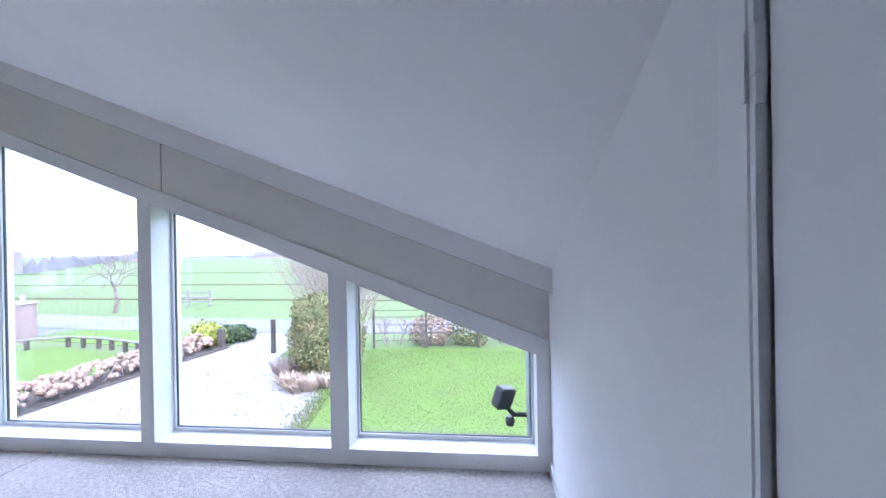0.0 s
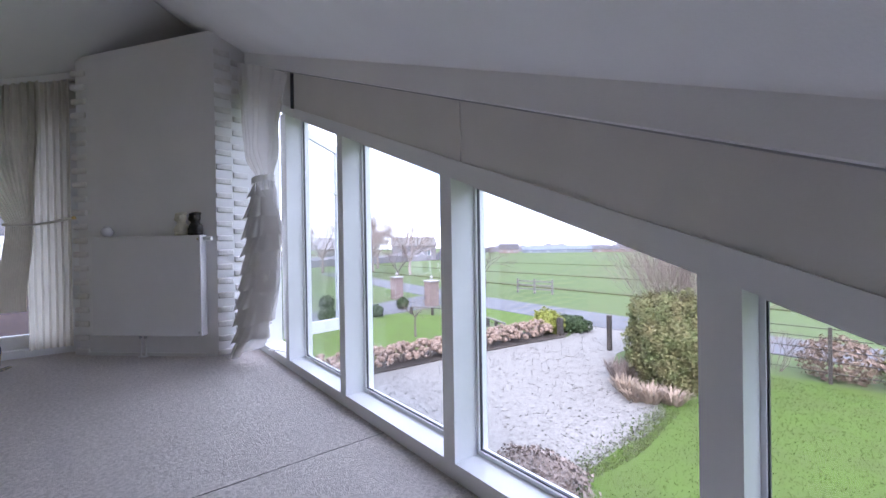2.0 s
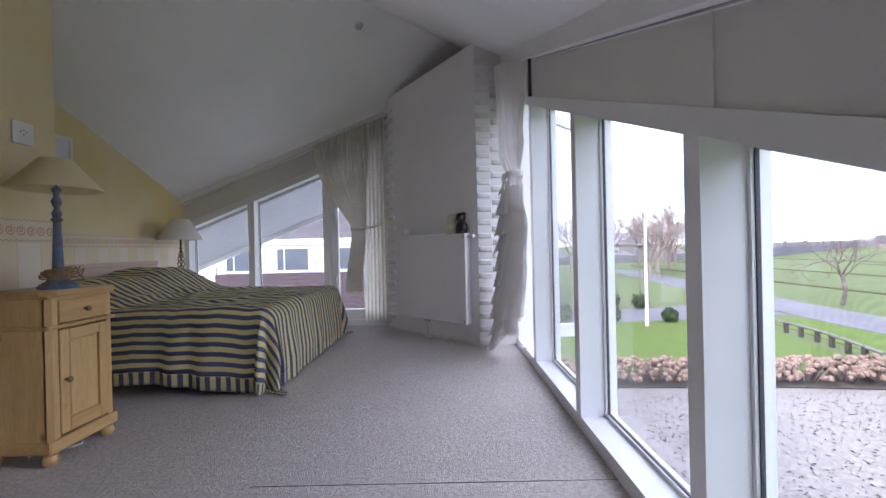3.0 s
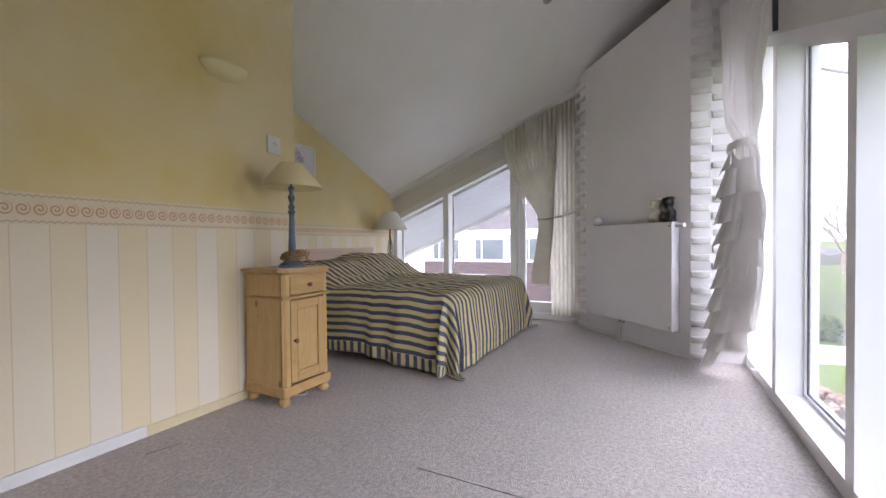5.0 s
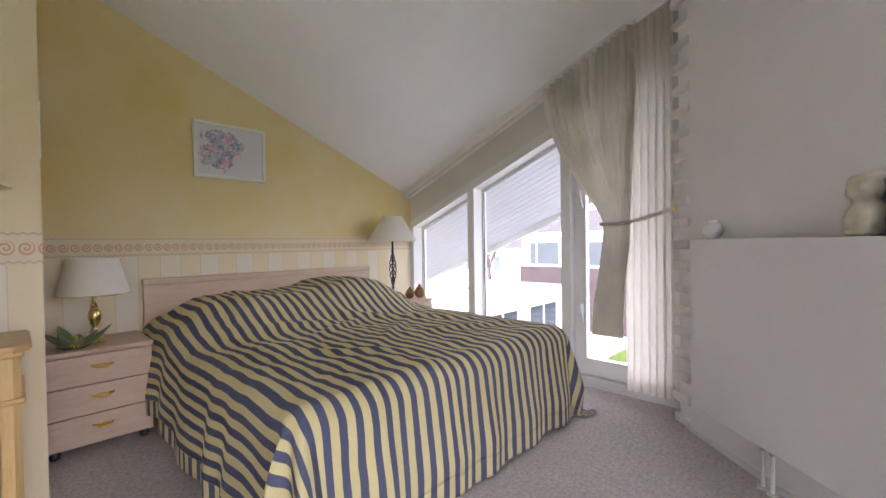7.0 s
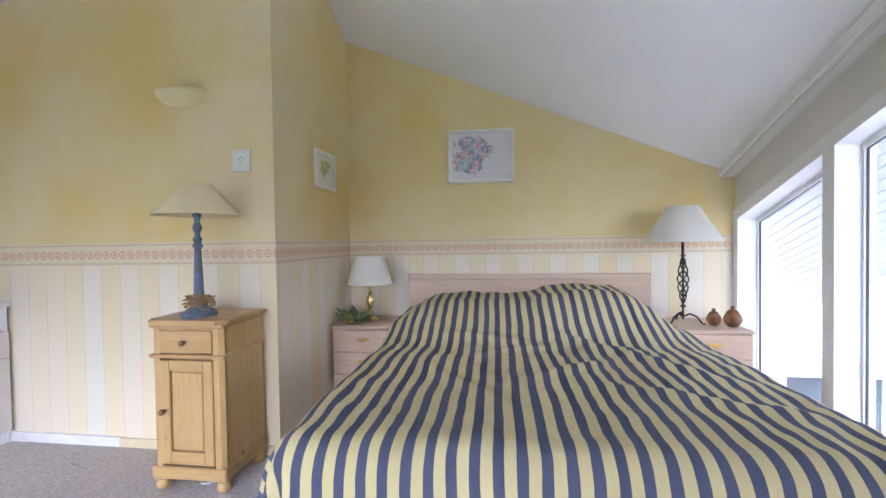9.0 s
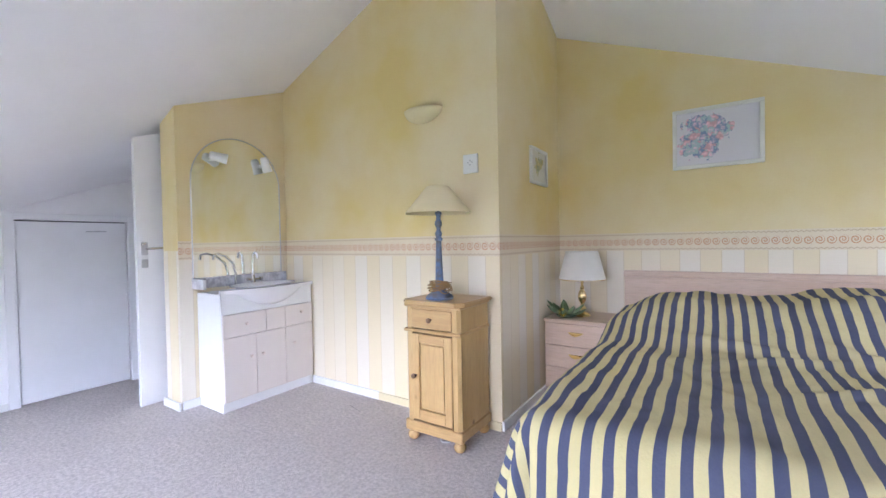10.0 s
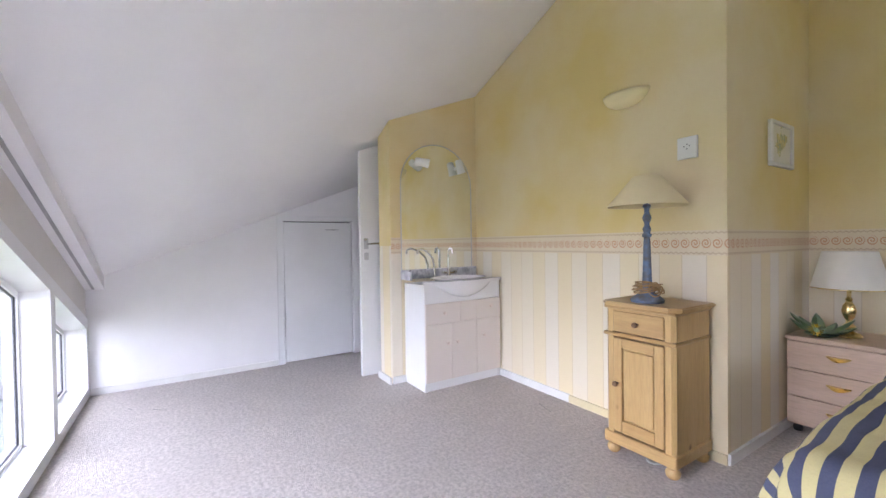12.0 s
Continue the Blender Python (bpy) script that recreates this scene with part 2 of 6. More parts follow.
def tube(bm, pts, r, seg=8, r_end=None):
    pts = [Vector(p) for p in pts]
    rings, n = [], len(pts)
    for i, p in enumerate(pts):
        d = (pts[min(i + 1, n - 1)] - pts[max(i - 1, 0)]).normalized()
        q = d.to_track_quat("Z", "Y")
        rr = r if r_end is None else r + (r_end - r) * i / (n - 1)
        rings.append([bm.verts.new(p + q @ Vector((rr * math.cos(2 * math.pi * k / seg), rr * math.sin(2 * math.pi * k / seg), 0))) for k in range(seg)])
    for a, c in zip(rings, rings[1:]):
        best = min(range(seg), key=lambda s: (a[0].co - c[s].co).length)
        for k in range(seg):
            bm.faces.new((a[k], a[(k + 1) % seg], c[(k + 1 + best) % seg], c[(k + best) % seg]))
    bm.faces.new(rings[0][::-1])
    bm.faces.new(rings[-1])
    return bm


# ---- structure: an upper room under a roof whose ridge runs on the diagonal ----
YS, YY, XR, XW = -3.985, -2.855, -3.093, -5.97   # headboard wall, yellow wall, its return, west windows


def roof_ne(x, y):
    return 0.866 - 0.400 * x - 0.397 * y


def roof_sw(x, y):
    return 5.608 + 0.404 * x + 0.400 * y


def roof(x, y):
    return min(roof_ne(x, y), roof_sw(x, y)) + 0.03


def wall_run(name, p, q, thick, material, n=12, label="", low=0.0, kind="structure"):
    """A wall from p to q, its inner face on the line, thickness to the right of p->q, top under the roof."""
    bm = B()
    (x0, y0), (x1, y1) = p, q
    L = math.hypot(x1 - x0, y1 - y0)
    nx, ny = (y1 - y0) / L * thick, -(x1 - x0) / L * thick
    rows = []
    for i in range(n + 1):
        k = i / n
        x, y = x0 + (x1 - x0) * k, y0 + (y1 - y0) * k
        rows.append([bm.verts.new((a, c, z)) for a, c in ((x, y), (x + nx, y + ny)) for z in (low, roof(a, c))])
    for a, c in zip(rows, rows[1:]):
        for i, j in ((0, 1), (1, 3), (3, 2), (2, 0)):
            bm.faces.new((a[i], a[j], c[j], c[i]))
    bm.faces.new((rows[0][0], rows[0][2], rows[0][3], rows[0][1]))
    bm.faces.new((rows[-1][0], rows[-1][1], rows[-1][3], rows[-1][2]))
    return tagged(put(name, bm, material), label, "wall", "", kind)


floor = tagged(put("floor", box(B(), -6.15, 0.15, -5.4, 0.15, -0.25, 0.0), M_CARPET), "worn grey-beige cut pile carpet floor", "floor", "", "structure")

ridge_a, ridge_b = (-6.096, 0.2), (0.2, -6.153)
bm = B()
slab(bm, [(x, y, roof_ne(x, y)) for x, y in ((0.2, 0.2), ridge_a, ridge_b)], (0, 0, 0.2))
tagged(put("ceiling", bm, M_CEIL), "white painted sloping ceiling", "ceiling", "", "structure")
bm = B()
slab(bm, [(x, y, roof_sw(x, y)) for x, y in ((-6.13, -6.5), (0.2, -6.5), ridge_b, ridge_a, (-6.13, 0.2))], (0, 0, 0.2))
tagged(put("ceiling", bm, M_CEIL), "white painted sloping ceiling", "ceiling", "", "structure")

# headboard wall, return, yellow wall, washbasin wall
wall_run("wall_south", (XR + 0.14, YS), (-6.15, YS), -0.18, M_PAPER, label="striped and ochre wallpapered headboard wall")
wall_run("wall_return", (XR, YY - 0.1402), (XR, YS), -0.14, M_PAPER, label="short wallpapered return wall")
wall_run("wall_yellow", (-0.86, YY), (XR, YY), -0.14, M_PAPER, 24, label="wallpapered wall, ochre above, stripes below")
wall_run("wall_basin", (-1.08, -2.0), (-1.08, YY - 0.0), 0.0 - 0.22, M_PAPER, label="short wallpapered wall behind the washbasin")
# east wall with the low door, hall wall with the entrance doorway
SD0, SD1, SDH = -2.075, -1.403, 1.345


def low_wall(name, y0, y1, z0, label):
    bm = B()
    ring = [(0, y0, z0), (0, y1, z0), (0, y1, roof(0, y1)), (0, y0, roof(0, y0))]
    slab(bm, ring, (0.14, 0, 0))
    return bm


bm = low_wall("", SD1, 0.15, 0.0, "")
for args in ((SD0, SD1, SDH), (-2.68, SD0, 0.0)):
    slab(bm, [(0, args[0], args[2]), (0, args[1], args[2]), (0, args[1], roof(0, args[1])), (0, args[0], roof(0, args[0]))], (0.14, 0, 0))
tagged(put("wall_east", bm, M_WHITE), "plain white low wall under the slope", "wall", "", "structure")
bm = B()
slab(bm, [(x, -2.68, z) for x, z in ((-0.86, 2.03), (0.0, 2.03), (0.0, roof(0, -2.68)), (-0.86, roof(-0.86, -2.68)))], (0, -0.12, 0))
tagged(put("wall_hall_lintel", bm, M_WHITE), "white wall above the entrance doorway", "wall", "", "structure")
bm = B()
box(bm, -0.86, 0.0, -4.3, -4.2, 0, 2.9)
box(bm, 0.0, 0.12, -4.2, -2.68, 0, 2.4)
box(bm, -0.98, -0.862, -4.2, -2.995, 0, 2.9)
tagged(put("wall_hall", bm, M_WHITE), "plain white walls of the landing behind", "wall", "", "structure")

# chamfered pier with the toothed brick ends
PIER = [(-4.80, 0.0), (-4.785, -0.36), (-5.745, -1.345), (-5.97, -1.345), (-6.15, -1.345), (-6.15, 0.2), (-4.80, 0.2)]
bm = B()
prism(bm, PIER, 0.0, lambda x, y: roof(x, y))
pier = tagged(put("wall_pier", bm, M_WHITE), "white plastered chamfered wall with toothed brick edges", "wall", "", "structure")


# border strips, baseboards
def strip(name, runs, z0, z1, out, material, label, category):
    for p, q in runs:
        (x0, y0), (x1, y1) = p, q
        L = math.hypot(x1 - x0, y1 - y0)
        nx, ny = -(y1 - y0) / L * out, (x1 - x0) / L * out
        bm = B()
        slab(bm, [(x0, y0, z0), (x1, y1, z0), (x1, y1, z1), (x0, y0, z1)], (nx, ny, 0))
        tagged(put(name, bm, material), label, category, "", "structure")


PAPER_RUNS = [((-1.08, -2.0), (-1.08, YY)), ((-1.08, YY), (XR, YY)), ((XR, YY), (XR, YS)), ((XR, YS), (-5.97, YS))]


def inward(p, q):
    return (q, p)


strip("trim", [inward(p, q) for p, q in PAPER_RUNS], 1.036, 1.166, 0.0025, M_FRIEZE, "cream wallpaper border with terracotta scrolls", "border")
strip("baseboard", [inward((-1.08, -2.0), (-1.08, YY)), inward((-1.095, YY), (-2.12, YY)), inward((XR, YY), (XR, YS))], 0.0, 0.055, 0.014, M_BASEB, "white painted baseboard", "baseboard")
strip("baseboard", [inward((-2.12, YY), (XR, YY)), inward((XR - 0.014, YS), (-5.97, YS))], 0.0, 0.05, 0.014, M_BASEY, "cream painted baseboard", "baseboard")
strip("baseboard", [inward((-0.86, -1.986), (-1.094, -1.986))], 0.0, 0.055, 0.014, M_BASEB, "white painted baseboard", "baseboard")
strip("baseboard", [((0.0, SD1 + 0.06), (0.0, 0.0))], 0.0, 0.05, 0.012, M_BASEB, "white painted baseboard", "baseboard")


# window walls: frame with sloping head, mullions, panes, panel above, cornice below the ceiling
def north(u, w, z):
    return (u, w, z)


def west(u, w, z):
    return (XW - w, u, z)


def bar(bm, tf, u0, u1, w0, w1, zl, zh):
    """A frame member between u0 and u1; zl and zh are functions of u."""
    ring = [tf(u0, w0, zl(u0)), tf(u1, w0, zl(u1)), tf(u1, w0, zh(u1)), tf(u0, w0, zh(u0))]
    d = Vector(tf(0, w1, 0)) - Vector(tf(0, w0, 0))
    return slab(bm, ring, d)


def window_wall(tag, tf, u0, u1, holes, head, frame_top, panel_top, skip=()):
    """holes: (u0, u1) of each opening; head: top line of the openings."""
    win = new("window_" + tag)
    tagged(win, "white painted timber window wall with sloping head", "window", "", "structure")
    low, sill = (lambda u: 0.0), (lambda u: 0.07)
    part("window_sill", bar(B(), tf, u0, u1, 0.0, 0.19, low, sill), M_TRIM, win, "white painted low sill rail")
    part("head_rail", bar(B(), tf, u0, u1, 0.0, 0.19, head, frame_top), M_TRIM, win, "white painted sloping head rail")
    edges = [u0] + [v for h in holes for v in h] + [u1]
    for a, c in zip(edges[0::2], edges[1::2]):
        if c - a > 0.004:
            part("mullion", bar(B(), tf, a, c, 0.0, 0.19, sill, head), M_TRIM, win)
    for i, (a, c) in enumerate(holes):
        if i in skip:
            continue
        bd = B()
        hd = lambda u: head(u) - 0.03
        zb = lambda u: 0.088
        bar(bd, tf, a, a + 0.012, 0.125, 0.155, sill, head)
        bar(bd, tf, c - 0.012, c, 0.125, 0.155, sill, head)
        bar(bd, tf, a + 0.012, c - 0.012, 0.125, 0.155, sill, zb)
        bar(bd, tf, a + 0.012, c - 0.012, 0.125, 0.155, hd, head)
        part("glazing_bead", bd, M_TRIM, win)
        gk = B()
        for g0, g1 in ((a + 0.012, a + 0.016), (c - 0.015, c - 0.012)):
            bar(gk, tf, g0, g1, 0.135, 0.147, zb, hd)
        bar(gk, tf, a + 0.016, c - 0.015, 0.135, 0.147, zb, lambda u: 0.092)
        bar(gk, tf, a + 0.016, c - 0.015, 0.135, 0.147, lambda u: hd(u) - 0.003, hd)
        part("gasket", gk, M_GASKET, win, "dark rubber glazing gasket")
        part("pane", bar(B(), tf, a + 0.012, c - 0.012, 0.138, 0.144, zb, hd), M_GLASS, win, "clear glass pane")
    pn = bar(B(), tf, u0, u1, 0.012, 0.19, frame_top, panel_top)
    tagged(put("wall_" + tag, pn, M_PANEL), "cream painted panel above the windows", "wall", "", "structure")
    return win


N_HOLES = [(-4.74, -4.035), (-3.955, -3.0), (-2.925, -1.983), (-1.91, -1.010), (-0.922, -0.060)]
n_head, n_top = (lambda u: 0.498 - 0.390 * u), (lambda u: 0.583 - 0.386 * u)
win_n = window_wall("north", north, -4.80, 0.0, N_HOLES, n_head, n_top, lambda u: roof_ne(u, 0.0) + 0.06, skip=(0,))
W_HOLES = [(-3.93, -3.174), (-3.097, -2.222), (-2.145, -1.42)]
w_head, w_top = (lambda u: 2.825 + 0.395 * u), (lambda u: 2.91 + 0.395 * u)
win_w = window_wall("west", west, -3.985, -1.345, W_HOLES, w_head, w_top, lambda u: roof_sw(XW, u) + 0.02, skip=(2,))

# cornices that carry the curtain rails
bm = B()
bar(bm, north, -4.80, 0.0, -0.10, 0.011, lambda u: roof_ne(u, -0.1) - 0.105, lambda u: roof_ne(u, -0.1) + 0.05)
tagged(put("trim", bm, M_CEIL), "white sloping cornice box along the window wall", "cornice", "", "structure")
bm = B()
bar(bm, west, -3.985, -1.345, -0.10, 0.011, lambda u: roof_sw(XW + 0.1, u) - 0.062, lambda u: roof_sw(XW + 0.1, u) + 0.03)
tagged(put("trim", bm, M_CEIL), "white sloping cornice box along the window wall", "cornice", "", "structure")
# seam strip in the panel
bm = B()
bar(bm, north, -1.875, -1.855, 0.004, 0.012, n_top, lambda u: roof_ne(u, -0.1) - 0.1)
tagged(put("trim", bm, M_PANEL), "narrow cover strip on the panel joint", "trim", "", "structure")


# ---- room materials ----
M_PINE = wood("honey_pine", (0.60, 0.41, 0.175), (0.50, 0.31, 0.115), 0.4, 2, True)
M_PINE_H = wood("honey_pine_top", (0.57, 0.38, 0.16), (0.47, 0.285, 0.105), 0.35, 0)
M_PINK = wood("pale_beech_laminate", (0.66, 0.495, 0.37), (0.60, 0.43, 0.31), 0.45, 0)
M_VAN = mat("cream_vanity_board", (0.74, 0.67, 0.62), 0.4, var=0.02, scale=2, bump=0.02)
M_VSIDE = mat("white_vanity_board", (0.80, 0.80, 0.80), 0.4, var=0.02, scale=2, bump=0.02)
M_CERAM = mat("white_ceramic", (0.82, 0.81, 0.82), 0.12, var=0.02, bump=0.0)
M_BLUE = mat("distressed_blue_paint", (0.115, 0.18, 0.30), 0.55, var=0.35, scale=26, fine=120, bump=0.25, second=(0.14, 0.12, 0.09))
M_SHADE = mat("cream_lampshade_fabric", (0.86, 0.75, 0.47), 0.85, var=0.04, scale=5, fine=220, bump=0.12)
M_SHADEW = mat("white_lampshade_fabric", (0.86, 0.83, 0.75), 0.85, var=0.03, scale=5, fine=220, bump=0.12)
M_CORD = mat("gold_braided_cord", (0.36, 0.22, 0.09), 0.6, var=0.2, fine=200, bump=0.3)
M_PLASTIC = mat("white_plastic", (0.78, 0.78, 0.76), 0.35, var=0.02, bump=0.0)
M_CURT = mat("white_curtain_cotton", (0.82, 0.795, 0.775), 0.9, var=0.05, scale=3, fine=260, bump=0.12, spec=0.1)
M_CURTC = mat("cream_curtain_fabric", (0.80, 0.755, 0.67), 0.9, var=0.07, scale=4, fine=260, bump=0.12, spec=0.1)
M_SHEER = mat("cream_sheer_voile", (0.88, 0.84, 0.76), 0.9, var=0.04, scale=4, fine=260, bump=0.1, spec=0.1)
M_TERRA = mat("terracotta_glaze", (0.34, 0.16, 0.07), 0.35, var=0.3, scale=30, fine=90, bump=0.1)
M_GREEN = mat("green_glazed_leaf", (0.10, 0.17, 0.07), 0.35, var=0.3, scale=20, fine=90, bump=0.2, second=(0.22, 0.28, 0.18))
M_PETAL = mat("yellow_petal_glaze", (0.75, 0.55, 0.05), 0.4, var=0.1, scale=20)
M_BUSTD = mat("dark_bronze_bust", (0.03, 0.026, 0.024), 0.45, var=0.2, scale=20, bump=0.1)
M_BUSTL = mat("cream_plaster_bust", (0.70, 0.66, 0.52), 0.7, var=0.1, scale=20, bump=0.1)
M_FRAMEW = mat("white_picture_frame", (0.78, 0.77, 0.74), 0.4, var=0.04, scale=8, bump=0.03)
M_SHELL = mat("pale_yellow_plaster", (0.78, 0.68, 0.40), 0.6, var=0.04, scale=4, bump=0.04)
M_KNOB = mat("dark_knob_wood", (0.22, 0.12, 0.055), 0.4, var=0.15, scale=30, bump=0.05)
M_PINKKNOB = mat("pale_knob_plastic", (0.78, 0.66, 0.60), 0.3, var=0.04)


def translucent(m, amount):
    t = m.node_tree
    b, o = t.nodes["Principled BSDF"], t.nodes["Material Output"]
    tr, mx = t.nodes.new("ShaderNodeBsdfTranslucent"), t.nodes.new("ShaderNodeMixShader")
    t.links.new(b.inputs["Base Color"].links[0].from_socket, tr.inputs["Color"])
    mx.inputs["Fac"].default_value = amount
    t.links.new(b.outputs[0], mx.inputs[1])
    t.links.new(tr.outputs[0], mx.inputs[2])
    t.links.new(mx.outputs[0], o.inputs["Surface"])


translucent(M_CURT, 0.28)
translucent(M_CURTC, 0.3)
translucent(M_SHEER, 0.55)
translucent(M_SHADE, 0.2)
translucent(M_SHADEW, 0.2)


def marble_material():
    m, t, b = nodes_of("grey_veined_marble", 0.2)
    v = coords(t)
    n1 = noise_tex(t, v, 14, 8, 0.75)
    c = mixc(t, ramp(t, n1, 0.42, 0.55), (0.70, 0.70, 0.74), (0.42, 0.42, 0.48))
    c = mixc(t, ramp(t, noise_tex(t, v, 5, 4), 0.45, 0.6), c, (0.74, 0.74, 0.77))
    t.links.new(c, b.inputs["Base Color"])
    return m


def mirror_material():
    m, t, b = nodes_of("mirror_silver", 0.02, 1.0)
    b.inputs["Base Color"].default_value = (0.86, 0.88, 0.86, 1)
    return m


def stripe_material(name, width, across):
    """Navy and straw woven stripes, from the cloth's own lengths in the UV map."""
    m, t, b = nodes_of(name, 0.85, spec=0.15)
    uv = t.nodes.new("ShaderNodeUVMap")
    sep = t.nodes.new("ShaderNodeSeparateXYZ")
    t.links.new(uv.outputs[0], sep.inputs[0])
    u = sep.outputs["X" if across else "Y"]
    v3 = coords(t)
    wob = mathn(t, "MULTIPLY", mathn(t, "SUBTRACT", noise_tex(t, v3, 4, 2), 0.5), 0.022)
    f = mathn(t, "FRACT", mathn(t, "DIVIDE", mathn(t, "ADD", u, wob), width))
    navy = mathn(t, "LESS_THAN", f, 0.48)
    fine, fade = noise_tex(t, v3, 240, 2), noise_tex(t, v3, 3, 4)
    straw = mixc(t, fade, (0.62, 0.525, 0.23), (0.68, 0.595, 0.33))
    blue = mixc(t, fade, (0.056, 0.068, 0.130), (0.088, 0.099, 0.165))
    c = mixc(t, navy, straw, blue)
    c = mixc(t, mathn(t, "MULTIPLY", fine, 0.2), c, (0.25, 0.23, 0.18))
    t.links.new(c, b.inputs["Base Color"])
    crease = noise_tex(t, coords(t, (1.0, 0.45, 1.0)), 26, 3, 0.6)
    bump_to(t, b, mathn(t, "MULTIPLY_ADD", fine, 0.12, crease), 0.45, 0.012)
    return m


def print_material(name, scale, centre, cols, paper):
    """A faded watercolour posy: blotches of petals and leaves, round one middle, on pale paper."""
    m, t, b = nodes_of(name, 0.35)
    v = coords(t)
    vo = t.nodes.new("ShaderNodeTexVoronoi")
    vo.inputs["Scale"].default_value = scale
    nz = t.nodes.new("ShaderNodeTexNoise")
    nz.inputs["Scale"].default_value = 34
    t.links.new(v, nz.inputs["Vector"])
    shift = t.nodes.new("ShaderNodeVectorMath")
    shift.operation = "MULTIPLY_ADD"
    t.links.new(nz.outputs["Color"], shift.inputs[0])
    shift.inputs[1].default_value = (0.07, 0.07, 0.07)
    t.links.new(v, shift.inputs[2])
    t.links.new(shift.outputs["Vector"], vo.inputs["Vector"])
    sepc = t.nodes.new("ShaderNodeSeparateColor")
    t.links.new(vo.outputs["Color"], sepc.inputs[0])
    c = mixc(t, mathn(t, "GREATER_THAN", sepc.outputs[0], 0.4), cols[0], cols[1])
    c = mixc(t, mathn(t, "GREATER_THAN", sepc.outputs[1], 0.62), c, cols[2])
    c = mixc(t, ramp(t, vo.outputs["Distance"], 0.0, 0.55), tuple(min(1, x * 1.6 + 0.1) for x in cols[0]), c)
    d = t.nodes.new("ShaderNodeVectorMath")
    d.operation = "DISTANCE"
    t.links.new(v, d.inputs[0])
    d.inputs[1].default_value = centre[:3]
    rad = mathn(t, "ADD", d.outputs["Value"], mathn(t, "MULTIPLY", mathn(t, "SUBTRACT", noise_tex(t, v, 13, 4), 0.5), 0.30))
    t.links.new(mixc(t, mathn(t, "LESS_THAN", rad, centre[3]), paper, c), b.inputs["Base Color"])
    return m


M_MARBLE, M_MIRROR = marble_material(), mirror_material()
M_STRIPE, M_HEM = stripe_material("navy_straw_striped_cotton", 0.064, True), stripe_material("striped_cotton_hem", 0.064, False)

# ---- pier bricks ----
dn = Vector((-0.698, -0.716, 0)).normalized()
nn = Vector((0.716, -0.698, 0))
COURSE = 0.065


def brick_mesh(x0, x1, y0, y1):
    bm = box(B(), x0, x1, y0, y1, 0.0, 0.054, 0.009, 2)
    me = bpy.data.meshes.new("brick")
    bm.to_mesh(me)
    bm.free()
    me.materials.append(M_QUOIN)
    for p in me.polygons:
        p.use_smooth = True
    me.set_sharp_from_angle(angle=radians(50))
    return me


def lay(me, x, y, z, turn):
    if z + 0.06 < roof(x, y) - 0.03:
        br = new("brick", me)
        br.matrix_world = Matrix.LocRotScale(Vector((x, y, z)), Euler((0, 0, turn)), None)
        br.parent = pier


me_edge, me_head, me_back = brick_mesh(-0.10, 0.045, -0.05, 0.016), brick_mesh(-0.06, 0.012, -0.068, 0.068), brick_mesh(-0.06, 0.011, -0.066, 0.066)
for i in range(46):
    z, jog = 0.004 + i * COURSE, 0.004 * ((i * 7) % 3 - 1)
    if i % 2 == 0:
        # teeth past the window-side edge, and headers at the free corner
        q = Vector((-5.745, -1.345, 0)) + nn * jog
        lay(me_edge, q.x, q.y, z, math.atan2(dn.y, dn.x) + 0.02 * ((i * 5) % 3 - 1))
        lay(me_head, -4.787 + jog, -0.292 + jog, z, 0.03 * ((i * 5) % 3 - 1))
    else:
        lay(me_back, -4.789 + jog, -0.150 - jog, z, 0.03 * ((i * 5) % 3 - 1))
strip("baseboard", [((-5.70, -1.30), (-4.86, -0.437))], 0.0, 0.03, -0.010, M_BASEB, "thin white baseboard strip", "baseboard")


# ---- doors ----
def lever(bm, x, y, z, d):
    """A lever handle: neck and arm; d is the arm's direction in plan."""
    tube(bm, [(x, y, z), (x - 0.045, y, z), (x - 0.05, y + 0.02 * d, z), (x - 0.05, y + 0.125 * d, z + 0.004)], 0.008, 8)


# low cupboard door in the east wall
sd = thing("cupboard_door", "low white flush door in the knee wall, closed", "door", pose(0.0, 0, 0))
part("leaf", box(B(), 0.001, 0.040, SD0 + 0.008, SD1 - 0.009, 0.012, SDH - 0.010, 0.002), M_TRIM, sd)
bm = B()
tube(bm, [(0.008, -1.92, 1.265), (-0.012, -1.92, 1.265), (-0.016, -1.93, 1.265), (-0.016, -1.80, 1.263)], 0.005, 6)
part("bolt", bm, M_METAL, sd, "small metal pull bolt")
for hz in (1.135, 0.16):
    bm = B()
    lathe(bm, [(0.007, 0), (0.007, 0.078)], (-0.004, SD1 - 0.002, hz), 10)
    lathe(bm, [(0.008, 0.028), (0.008, 0.031)], (-0.004, SD1 - 0.002, hz), 10)
    box(bm, -0.0145, -0.0125, SD1 + 0.003, SD1 + 0.010, hz + 0.004, hz + 0.074)
    part("hinge", bm, M_TRIM, sd, "white painted steel hinge")
bm = B()
box(bm, -0.010, 0.0, SD1 - 0.005, SD1 + 0.003, 0.0, SDH)
box(bm, -0.012, 0.0, SD1 + 0.003, SD1 + 0.055, 0.0, SDH + 0.05, 0.002)
box(bm, -0.012, 0.0, SD0 - 0.055, SD0 - 0.003, 0.0, SDH + 0.05, 0.002)
box(bm, -0.012, 0.0, SD0 - 0.003, SD1 + 0.003, SDH + 0.003, SDH + 0.05, 0.002)
tagged(put("trim", bm, M_TRIM), "white door casing of the low door", "casing", "", "structure")
# added board, coloured dark to stand for the unlit cupboard in the gaps
bm = B()
